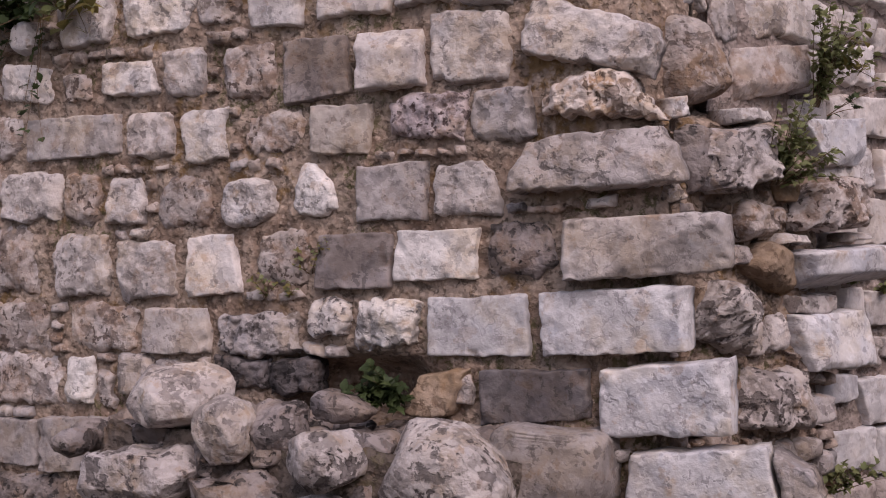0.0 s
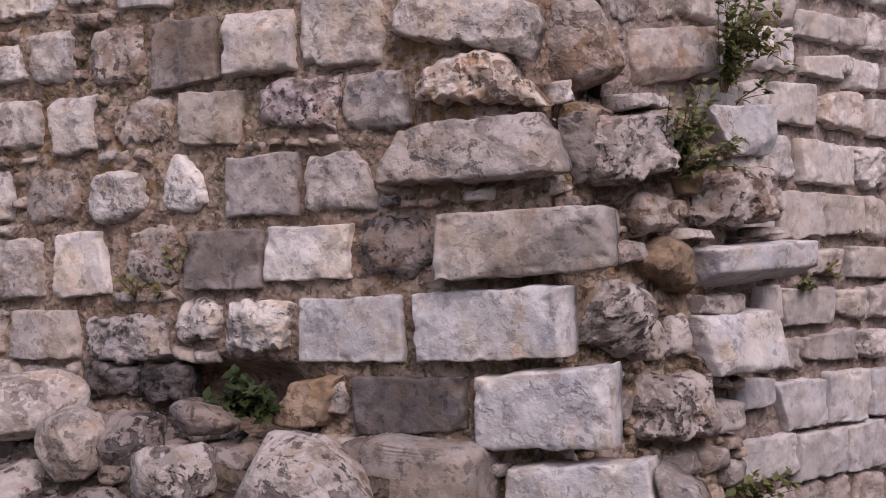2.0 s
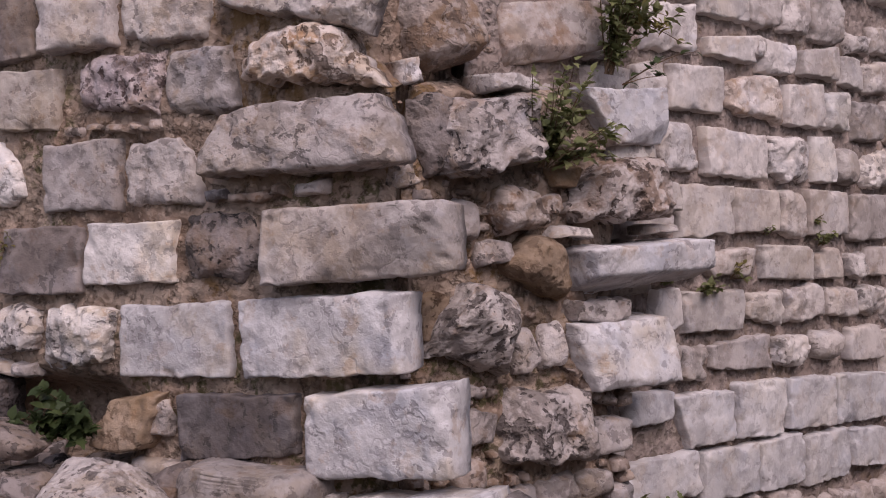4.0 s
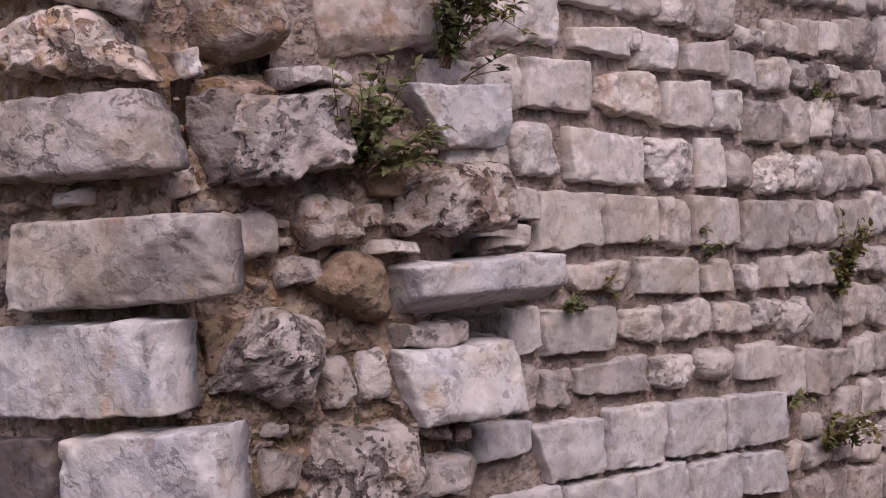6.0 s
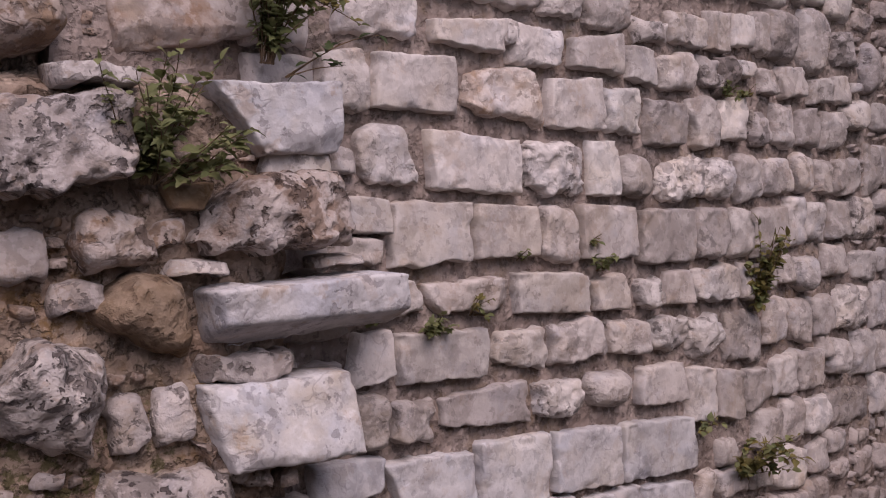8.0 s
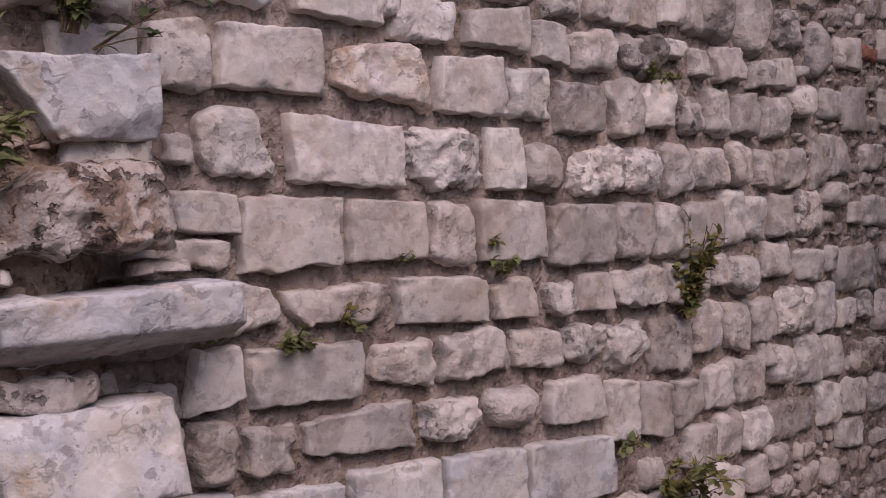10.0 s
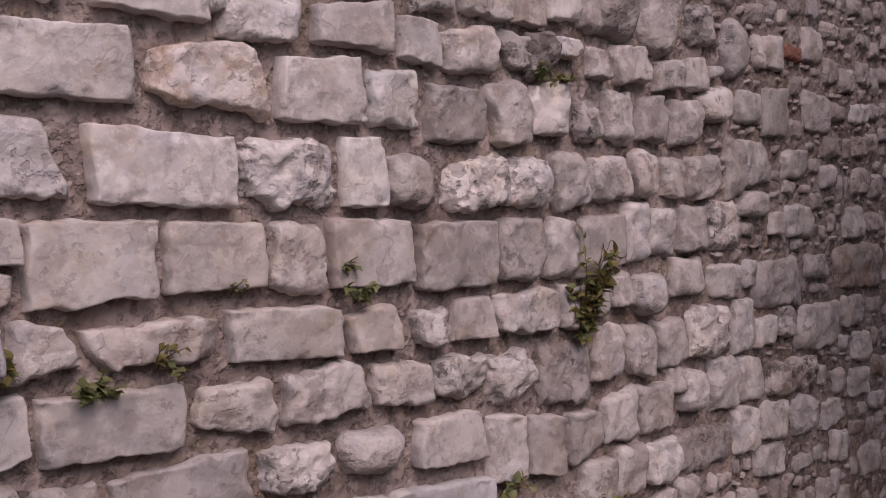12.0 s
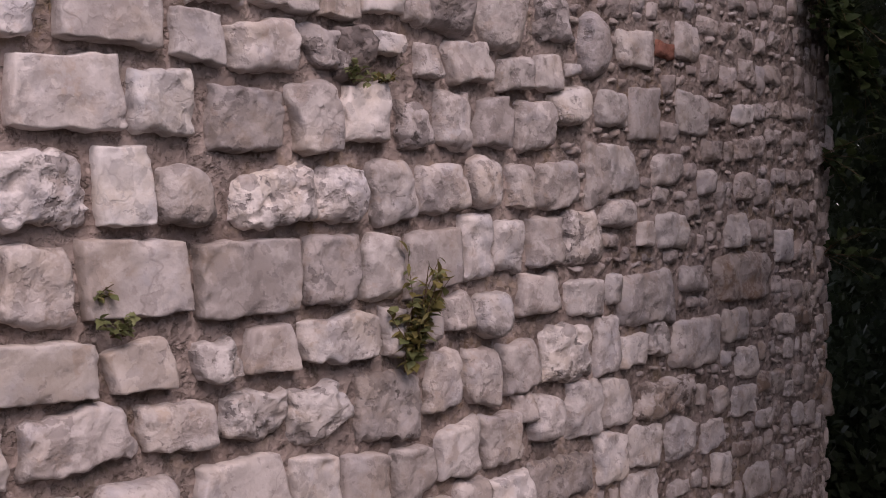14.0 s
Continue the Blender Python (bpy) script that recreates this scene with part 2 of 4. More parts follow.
def core(name, run, u0, u1, z0, z1, thick, cell, material, sink, rough, hollow=None):
    """The wall's body: a rough mortar face, with a flat back, top and ends."""
    nu, nz = int((u1 - u0) / cell) + 1, int((z1 - z0) / cell) + 1
    verts, faces = [], []
    for j in range(nz + 1):
        z = z0 + (z1 - z0) * j / nz
        for i in range(nu + 1):
            u = u0 + (u1 - u0) * i / nu
            p, d, n = run.at(u)
            o = -sink + rough * (0.9 * smooth_noise(u * 6, z * 6, 3.1) + 0.6 * smooth_noise(u * 19, z * 19, 7.7) + 0.4 * smooth_noise(u * 47, z * 47, 1.3))
            if run is LEFT and u > 3.80:
                o -= 1.6 * (u - 3.80) ** 2
                rise = max(0.0, min(1.0, (z - 1.99) / 0.08))
                o -= 4.2 * rise * (u - 3.80) ** 2
            if run is BREAK:
                o -= 3.0 * max(0.0, u - 0.7) ** 2
                rise = max(0.0, min(1.0, (z - 1.99) / 0.08))
                o -= 0.14 * rise * rise * (3 - 2 * rise)
            if run is RIGHT:
                o += 0.020 * max(0.0, min(1.0, (u - 3.1) / 0.7))
            if hollow:
                o -= hollow[4] * math.exp(-((u - hollow[0]) / hollow[2]) ** 4 - ((z - hollow[1]) / hollow[3]) ** 4)
            q = p + n * o
            verts.append((q.x, q.y, z))
    row = nu + 1
    for j in range(nz):
        for i in range(nu):
            a = j * row + i
            faces.append((a, a + 1, a + row + 1, a + row))
    first = len(verts)
    for j in (0, nz):
        z = z0 + (z1 - z0) * j / nz
        for i in range(nu + 1):
            p, d, n = run.at(u0 + (u1 - u0) * i / nu)
            q = p - n * thick
            verts.append((q.x, q.y, z))
    top = first + row
    for i in range(nu):
        faces.append((first + i + 1, first + i, top + i, top + i + 1))
        faces.append((nz * row + i, nz * row + i + 1, top + i + 1, top + i))
        faces.append((i + 1, i, first + i, first + i + 1))
    faces.append([j * row for j in range(nz, -1, -1)][::1] + [first, top])
    faces.append([j * row + nu for j in range(nz + 1)] + [top + nu, first + nu])
    ob = new(name, mesh_from(name, verts, faces, material))
    return ob


WALL_LEFT = tagged(core("wall_left", LEFT, 0.0, 4.05, -0.1, 3.2, 0.45, 0.016, MORTAR_LEFT, 0.012, 0.024,
                        (2.97, 1.08, 0.26, 0.12, 0.26)),
                   "ruined old rubble wall of mixed limestone blocks in earthy mortar", "wall", kind="structure")
WALL_BREAK = tagged(core("wall_broken_end", BREAK, -0.03, 0.92, -0.1, 3.2, 0.35, 0.014, MORTAR_LEFT, 0.02, 0.03),
                    "broken end of the old wall with loose rough stones", "wall", kind="structure")
WALL_RIGHT = tagged(core("wall_right", RIGHT, 0.0, 6.6, -0.1, 3.5, 0.6, 0.016, MORTAR_RIGHT, 0.020, 0.012),
                    "coursed pale limestone wall curving away at its far end", "wall", kind="structure")
BODY = {id(LEFT): WALL_LEFT, id(BREAK): WALL_BREAK, id(UPPER): WALL_BREAK, id(RIGHT): WALL_RIGHT}

# style: corner rounding, edge power, edge wobble, low relief, flakes, pits, proud
STYLE = {
    "s": (0.03, 70, 0.0035, 0.004, 0.0025, 0.0, 0.022),
    "r": (0.10, 26, 0.0065, 0.007, 0.0060, 0.003, 0.025),
    "b": (0.55, 7, 0.006, 0.009, 0.004, 0.002, 0.045),
    "c": (0.16, 16, 0.010, 0.010, 0.0085, 0.012, 0.032),
    "m": (0.24, 9, 0.011, 0.007, 0.005, 0.003, 0.012),
}


def terrace(q):
    """A smooth field turned into flaked steps."""
    low = math.floor(q)
    t = min(1.0, max(0.0, (q - low - 0.35) / 0.3))
    return low + t * t * (3 - 2 * t)


def relief(style, x, z, s):
    """Height of a stone's face over its mean at (x, z) metres; s sets the stone apart."""
    low, flake, pit = STYLE[style][3:6]
    h = low * (smooth_noise(x * 7 + s, z * 7, s) + 0.5 * smooth_noise(x * 17, z * 17 + s, s))
    h += flake * 0.7 * terrace(2.6 * smooth_noise(x * 8 + s, z * 11 + s, s + 4) + 1.1 * smooth_noise(x * 23, z * 23 + s, s + 7))
    h += 0.25 * flake * smooth_noise(x * 52, z * 52 + s, s)
    if pit:
        h -= pit * min(0.5, max(0.0, smooth_noise(x * 30 + s, z * 30 + s, s + 9) + 0.4 * smooth_noise(x * 61, z * 61, s) - 0.14)) * 3.2
    return h


def stone_mesh(w, h, style, proud, seed, cell, skew=(0, 0, 0, 0, 0, 0, 0, 0), faces_cut=()):
    """A dressed or broken stone: a four-cornered face that stands proud, chipped and cut by broken planes, with sides that run back
    into the wall. skew: each corner's shift in millimetres (upper left, upper right, lower right, lower left; along, up).
    faces_cut: broken planes as (direction in degrees, start in parts of the half size, steepness)."""
    rng = random.Random(seed)
    k, power, wob = STYLE[style][:3]
    nx, nz = max(4, int(w / cell)), max(4, int(h / cell))
    s = rng.uniform(0, 90)
    jit = 0.0 if any(skew) else 0.05
    corner = [(rng.uniform(-jit, jit) * w + 0.001 * skew[2 * q], rng.uniform(-jit, jit) * h + 0.001 * skew[2 * q + 1]) for q in (3, 2, 1, 0)]
    lean_x, lean_z = rng.uniform(-0.22, 0.22) * proud, rng.uniform(-0.25, 0.15) * proud
    cuts = []
    start = {"s": 0.86, "r": 0.64, "b": 0.5, "c": 0.5, "m": 0.6}[style]
    for _ in range(6 if style != "s" else 5):
        t = rng.uniform(0, 2 * math.pi)
        g = rng.uniform(0.2, 0.65) if style != "s" else rng.uniform(0.12, 0.45)
        gx, gz = g * math.cos(t), g * math.sin(t)
        cuts.append((gx, gz, proud + rng.uniform(start - 0.12, start + 0.2) * (abs(gx) * w + abs(gz) * h) / 2))
    if faces_cut:
        cuts = cuts[:2]
    for turn, begin, steep in faces_cut:
        gx, gz = steep * math.cos(radians(turn)), steep * math.sin(radians(turn))
        cuts.append((gx, gz, proud + begin * (abs(gx) * w + abs(gz) * h) / 2))
    chip = [max(0.0, rng.uniform(-0.15, 0.34 if style != "s" else 0.12)) for _ in range(4)]
    k, power = min(1, k * rng.uniform(0.4, 1.6)), power * rng.uniform(0.75, 1.3)
    ease = lambda q: 0.55 * math.sin(q * math.pi / 2) + 0.45 * q
    verts, faces = [], []
    for j in range(nz + 1):
        b = ease(2 * j / nz - 1)
        for i in range(nx + 1):
            a = ease(2 * i / nx - 1)
            sa, sb = a * math.sqrt(1 - k * b * b / 2), b * math.sqrt(1 - k * a * a / 2)
            c = chip[(1 if sa > 0 else 0) + (2 if sb > 0 else 0)]
            over = abs(sa) + abs(sb) - (2 - c)
            if over > 0:
                sa, sb = sa - math.copysign(over / 2, sa), sb - math.copysign(over / 2, sb)
            fa, fb = (sa + 1) / 2, (sb + 1) / 2
            part = ((1 - fa) * (1 - fb), fa * (1 - fb), fa * fb, (1 - fa) * fb)
            x = sa * w / 2 + sum(q[0] * f for q, f in zip(corner, part))
            z = sb * h / 2 + sum(q[1] * f for q, f in zip(corner, part))
            e = max(abs(a), abs(b))
            g = e * e * wob * 2.2
            x += g * (smooth_noise(x * 11 + s, z * 11, s) + 0.7 * smooth_noise(x * 31, z * 31 + s, s))
            z += g * (smooth_noise(x * 11, z * 11 + s, s + 5) + 0.7 * smooth_noise(x * 31 + s, z * 31, s + 5))
            if b < -0.5:
                z += (b + 0.5) * -1.6 * wob * max(-0.3, smooth_noise(x * 26 + s, 0.7, s + 3) + 0.6 * smooth_noise(x * 58, 0.2, s)) * 1.6
            rim = (1 - abs(a) ** power) * (1 - abs(b) ** power)
            out = (min([proud] + [c - gx * x - gz * z for gx, gz, c in cuts]) + 0.02) * rim ** 0.5 - 0.02 + (relief(style, x, z, s) + lean_x * a + lean_z * b) * min(1, rim * 3)
            if e > 0.62 and style in "src":
                out -= 0.026 * (e - 0.62) / 0.38 * max(0.0, smooth_noise(x * 20 + s, z * 20, s + 2) + 0.4 * smooth_noise(x * 47, z * 47, s) - 0.12)
            verts.append((x, -max(out, -0.05), z))
    row = nx + 1
    for j in range(nz):
        for i in range(nx):
            q = j * row + i
            faces.append((q, q + 1, q + row + 1, q + row))
    ring = [i for i in range(nx)] + [j * row + nx for j in range(nz)] + [nz * row + nx - i for i in range(nx)] + [(nz - j) * row for j in range(nz)]
    first = len(verts)
    for q in ring:
        x, y, z = verts[q]
        verts.append((x * 0.97, 0.08, z * 0.97))
    for q in range(len(ring)):
        r = (q + 1) % len(ring)
        faces.append((ring[r], ring[q], first + q, first + r))
    faces.append([first + q for q in range(len(ring) - 1, -1, -1)])
    return verts, faces


def boulder_mesh(w, h, deep, style, seed, level=5):
    """A loose block or boulder, round on all sides."""
    rng = random.Random(seed)
    s = rng.uniform(0, 90)
    bm = bmesh.new()
    bmesh.ops.create_icosphere(bm, subdivisions=level, radius=1)
    low, fine, pit = STYLE[style][3:6]
    planes = []
    for _ in range(9):
        t = Vector((rng.uniform(-1, 1), rng.uniform(-1.2, 0.3), rng.uniform(-1, 1))).normalized()
        planes.append((t, rng.uniform(*((0.92, 1.2) if style == "s" else (0.66, 0.92))) * math.sqrt((t.x * w) ** 2 + (t.y * deep) ** 2 + (t.z * h) ** 2) / 2 * 1.08))
    box = {"b": 0.62, "s": 0.24}.get(style, 0.42)
    for v in bm.verts:
        c = v.co.normalized()
        f = [math.copysign(abs(q) ** box, q) for q in c]
        p = Vector((f[0] * w / 2, f[1] * deep / 2, f[2] * h / 2)) * 0.93
        g = (0.014 if style == "s" else 0.045) * noise.noise(p * 6 + Vector((s, s, 0))) + low * 1.4 * noise.noise(p * 14 + Vector((s, 0, s)))
        g += fine * 1.2 * terrace(2.4 * noise.noise(p * 11 + Vector((0, s, s)))) - pit * 2.4 * max(0, noise.noise(p * 40 + Vector((s, s, s))) - 0.12)
        p = p + c * g
        for t, reach in planes:
            over = p.dot(t) - reach
            if over > 0:
                p = p - t * over * 0.85
        v.co = p
    me = bpy.data.meshes.new("stone")
    bm.to_mesh(me)
    bm.free()
    me.polygons.foreach_set("use_smooth", [True] * len(me.polygons))
    return me


COUNT = [0]


def lay(run, stones):
    """Lay one course: (middle along the face, height of the middle, width, height, tone and style, proud, corner shifts, broken planes)."""
    for u, z, w, h, look_, *more in stones:
        tone, style = look_
        proud = more[0] if more else STYLE[style][6]
        skew = more[1] if len(more) > 1 else (0,) * 8
        cut = more[2] if len(more) > 2 else ()
        COUNT[0] += 1
        if proud > 0.15:
            deep = max(0.16, min(0.34, 0.5 * (w + h)))
            me = boulder_mesh(w, h, deep, style, COUNT[0])
            me.materials.append(stone_material(tone, style))
            m = run.place(u, z, proud - deep / 2)
        else:
            near = 0.0075 if run is not RIGHT or u < 2.6 else 0.011
            v, f = stone_mesh(w - 0.004, h - 0.002, style, proud, COUNT[0], near, skew, cut)
            me = mesh_from("stone", v, f, stone_material(tone, style, run is RIGHT))
            m = run.place(u, z)
            run.taken.append((u - w / 2, u + w / 2, z - h / 2, z + h / 2))
        ob = new("stone", me)
        ob.parent = BODY[id(run)]
        ob.matrix_local = m


def fill(run, label, u0, u1, z0, z1, passes, seed, material=None, singles=0, tones="ngl", stand=1.0, uneven=0.0):
    """Small stones and chinks wedged into what the laid stones leave free, joined as uncountable rubble."""
    rng = random.Random(seed)
    c = 0.01
    nu, nz = int((u1 - u0) / c), int((z1 - z0) / c)
    free = np.ones((nu, nz), bool)

    def mark(a, b, lo, hi):
        free[max(0, int((a - u0) / c)):max(0, int((b - u0) / c) + 1), max(0, int((lo - z0) / c)):max(0, int((hi - z0) / c) + 1)] = False

    for a, b, lo, hi in run.taken:
        mark(a, b, lo, hi)
    verts, faces, alone = [], [], []

    def clear(u, z, w, h):
        i, j = int((u - u0) / c), int((z - z0) / c)
        return u + w < u1 and z + h < z1 and free[i:i + int(w / c) + 1, j:j + int(h / c) + 1].all()

    def set_stone(u, z, w, h, styles, coarse):
        mark(u, u + w, z, z + h)
        v, f = stone_mesh(w, h, rng.choice(styles), stand * rng.uniform(0.7, 1.25) * max(0.018, min(0.03, 0.32 * min(w, h))), rng.randrange(10 ** 6), coarse)
        m = run.place(u + w / 2, z + h / 2) @ pose(0, 0, 0, 0, rng.uniform(-7, 7), 0)
        if w > 0.06 and 0.7 < z < 2.9 and len(alone) < singles:
            ob = new("stone", mesh_from("stone", v, f, stone_material(rng.choice(tones), "r", run is RIGHT)))
            ob.parent = BODY[id(run)]
            ob.matrix_local = m
            alone.append(ob)
            return
        base = len(verts)
        verts.extend(tuple(m @ Vector(q)) for q in v)
        faces.extend([q + base for q in g] for g in f)

    for (w0, w1), (h0, h1), styles, coarse in passes:
        z = z0
        while z < z1 - h0:
            course = rng.uniform(h0, h1)
            u = u0 + rng.uniform(0, w0)
            while u < u1 - w0:
                w, h = rng.uniform(w0, w1), course * rng.uniform(0.85, 1.0)
                while w > w0 and not clear(u, z, w, h):
                    w -= 0.015
                at = z + rng.uniform(0.0, uneven)
                if w >= w0 and clear(u, at, w, h):
                    set_stone(u, at, w, h, styles, coarse)
                    u += w + rng.uniform(0.004, 0.014)
                else:
                    u += 0.012
            z += course * (1.0 if h0 > 0.1 else 0.5)
    ob = new("rubble_infill", mesh_from("rubble_infill", verts, faces, material or INFILL))
    ob.parent = BODY[id(run)]
    tagged(ob, label, kind="stuff")


# ---------------------------------------------------------------- ground
bm = bmesh.new()
bmesh.ops.create_grid(bm, x_segments=60, y_segments=60, size=400)
me = bpy.data.meshes.new("ground")
bm.to_mesh(me)
bm.free()
me.materials.append(earth())
tagged(new("ground", me), "bare trodden earth at the foot of the wall", "ground", kind="structure")

# unseen plain wall behind the viewer, added to keep low skylight off the stones
BEHIND = Run((9.5, 4.2), (-5.5, -7.8))
nu, nz = 60, 12
verts, faces = [], []
for side in (0, 0.4):
    for j in range(nz + 1):
        for i in range(nu + 1):
            p, d, n = BEHIND.at(BEHIND.long * i / nu)
            q = p - n * side
            verts.append((q.x, q.y, -0.1 + 2.9 * j / nz))
row, half = nu + 1, (nu + 1) * (nz + 1)
for j in range(nz):
    for i in range(nu):
        q = j * row + i
        faces += [(q, q + 1, q + row + 1, q + row), (q + half, q + half + row, q + half + row + 1, q + half + 1)]
for i in range(nu):
    q = nz * row + i
    faces.append((q, q + 1, q + half + 1, q + half))
tagged(new("sky_blocking_wall", mesh_from("sky_blocking_wall", verts, faces, MORTAR_LEFT, False)), "unseen plain wall added behind the viewer to block low skylight", "wall", kind="structure")

# ---------------------------------------------------------------- stones, course by course from the top
lay(LEFT, [
    (1.469, 2.43, 0.146, 0.142, "wb"),
    (1.774, 2.477, 0.288, 0.198, "lr"),
    (2.122, 2.481, 0.362, 0.201, "wr", 0.025, (0, 0, 0, -36, -8, 10, 33, 0)),
    (2.42, 2.464, 0.215, 0.124, "nm"),
    (2.668, 2.439, 0.246, 0.134, "ws", 0.022, (0, 0, 0, -24, -30, 0, 12, 11)),
    (2.979, 2.439, 0.306, 0.099, "ls"),
])
lay(LEFT, [
    (3.254, 2.445, 0.22, 0.086, "lr"),
    (3.414, 2.253, 0.308, 0.244, "lr", 0.025, (0, 0, -16, -5, 0, 0, 17, 4)),
    (3.829, 2.251, 0.448, 0.29, "lr", 0.05, (19, 0, 0, -130, -8, 0, 0, 106), ((-90, 0.6, 0.7), (40, 0.7, 0.4))),
])
lay(LEFT, [
    (1.47, 2.25, 0.26, 0.186, "wr", 0.025, (0, 0, 0, -36, 0, 0, 0, 26)),
    (1.732, 2.215, 0.166, 0.131, "nm", 0.012, (0, -2, -34, 0, 0, 19, 29, 0)),
    (1.999, 2.234, 0.275, 0.151, "wr", 0.025, (6, -7, -13, 0, 0, 12, 0, 0)),
    (2.259, 2.243, 0.201, 0.191, "lr", 0.025, (0, -6, -13, 0, 0, 0, 18, 4)),
    (2.538, 2.227, 0.246, 0.192, "nm", 0.012, (0, -2, -12, 0, 0, 0, 12, 3)),
])
lay(LEFT, [
    (2.832, 2.21, 0.283, 0.238, "ds", 0.022, (0, -2, -13, 0, 0, 30, 12, 0)),
    (3.131, 2.227, 0.257, 0.209, "ls", 0.05, (0, -4, -10, 0, 0, 7, 7, 0), ((85, 0.25, 0.45), (-80, 0.7, 0.5))),
    (1.295, 2.036, 0.316, 0.185, "nm"),
    (1.714, 2.018, 0.475, 0.184, "ls", 0.022, (9, -8, -3, 0, 0, 24, 0, 0)),
    (2.099, 2.014, 0.224, 0.18, "lr", 0.025, (0, 0, -8, -3, 0, 0, 5, 1)),
    (2.344, 2.003, 0.218, 0.212, "wr", 0.025, (0, -12, -10, 0, 0, 9, 34, 0)),
])
lay(LEFT, [
    (2.65, 2.007, 0.271, 0.155, "nm", 0.012, (0, -16, -7, 0, 0, 0, 12, 5)),
    (2.931, 1.998, 0.248, 0.183, "ts", 0.022, (7, 0, 0, -5, -11, 0, 0, 14)),
    (3.26, 2.028, 0.313, 0.18, "pc", 0.032, (0, -24, 0, 0, 0, 0, 11, 12)),
    (3.535, 2.023, 0.229, 0.188, "gr", 0.025, (0, -4, -6, 0, 0, 0, 4, 0)),
    (3.876, 2.064, 0.412, 0.18, "qc", 0.07, (15, -47, -160, 0, 0, 0, 0, 36), ((-40, 0.25, 0.6), (110, 0.4, 0.5), (180, 0.7, 0.7))),
    (1.499, 1.792, 0.32, 0.204, "lr", 0.025, (0, -9, 0, 0, -15, 9, 0, 0)),
])
lay(LEFT, [
    (1.757, 1.784, 0.188, 0.197, "nm", 0.012, (0, -6, 0, 0, -14, 0, 0, 13)),
    (1.969, 1.767, 0.2, 0.184, "lr", 0.025, (34, 0, 0, -4, 0, 3, 0, 0)),
    (2.252, 1.754, 0.249, 0.206, "nm", 0.012, (0, -10, 0, 0, 0, 9, 0, 0)),
    (2.547, 1.753, 0.262, 0.198, "wb", 0.045, (18, -2, -12, 0, 0, 24, 0, 0)),
    (2.838, 1.792, 0.246, 0.228, "Wb", 0.025, (40, 0, -113, -23, 0, 42, 0, 0)),
    (3.132, 1.784, 0.276, 0.209, "gs", 0.022, (0, -20, 0, 0, -15, 3, 2, 0)),
])
lay(LEFT, [
    (3.41, 1.784, 0.258, 0.184, "lr", 0.025, (10, -6, -45, 0, 0, 3, 0, 0)),
    (3.85, 1.864, 0.577, 0.21, "gr", 0.09, (67, -43, -79, 0, 0, 22, 0, 0), ((60, 0.35, 0.5), (-85, 0.75, 0.9), (10, 0.6, 0.7), (140, 0.55, 0.45))),
    (1.34, 1.539, 0.408, 0.264, "nm"),
    (1.758, 1.515, 0.318, 0.257, "lr", 0.025, (0, 0, -14, -1, 0, 17, 29, 0)),
    (2.087, 1.501, 0.284, 0.238, "lr", 0.025, (0, 0, -13, -1, 0, 27, 0, 0)),
    (2.397, 1.524, 0.261, 0.25, "ws", 0.022, (13, -20, -57, 0, 0, 26, 0, 0)),
])
lay(LEFT, [
    (2.689, 1.554, 0.227, 0.208, "nm", 0.012, (0, -19, 0, 0, 0, 0, 0, 6)),
    (2.983, 1.545, 0.306, 0.201, "ds", 0.022, (12, -8, 0, 0, -4, 5, 0, 0)),
    (3.3, 1.569, 0.319, 0.188, "Ws", 0.022, (6, -13, 0, 0, -6, 8, 0, 0)),
    (3.605, 1.584, 0.244, 0.189, "dc", 0.032, (0, -7, 0, 0, 0, 12, 0, 0)),
    (4.004, 1.593, 0.519, 0.218, "ls", 0.08, (0, -21, 0, 0, 0, 40, 6, 0), ((-62, 0.1, 0.55), (100, 0.75, 0.6), (10, 0.8, 0.9), (178, 0.9, 0.8))),
    (1.362, 1.275, 0.453, 0.211, "nm"),
])
lay(LEFT, [
    (1.862, 1.283, 0.369, 0.202, "nm", 0.012, (0, -1, 0, 0, 0, 15, 0, 0)),
    (2.221, 1.278, 0.321, 0.185, "ls", 0.022, (19, -7, -25, 0, 0, 14, 0, 0)),
    (2.587, 1.286, 0.357, 0.188, "gc", 0.032, (5, -39, -12, 0, 0, 15, 0, 0)),
    (2.884, 1.342, 0.166, 0.145, "wc", 0.032, (0, -13, 0, 0, -7, 0, 0, 4)),
    (3.103, 1.328, 0.277, 0.184, "Wc", 0.032, (18, -5, 0, 0, -4, 24, 0, 0)),
    (3.449, 1.337, 0.372, 0.218, "vs", 0.022, (0, -16, -10, 0, 0, 18, 6, 0)),
])
lay(LEFT, [
    (3.905, 1.365, 0.488, 0.24, "vs", 0.05, (0, -34, 0, 0, 0, 36, 13, 0), ((-60, 0.75, 0.5), (85, 0.8, 0.5), (5, 0.85, 1.0))),
    (1.396, 1.054, 0.522, 0.206, "nm"),
    (1.752, 1.074, 0.148, 0.195, "Wr", 0.025, (24, -9, -8, 0, 0, 3, 0, 0)),
    (1.876, 1.044, 0.09, 0.153, "nm", 0.012, (0, -4, 0, 0, -6, 0, 5, 2)),
    (2.56, 1.102, 0.38, 0.224, "lb", 0.58),
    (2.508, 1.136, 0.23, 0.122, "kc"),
])
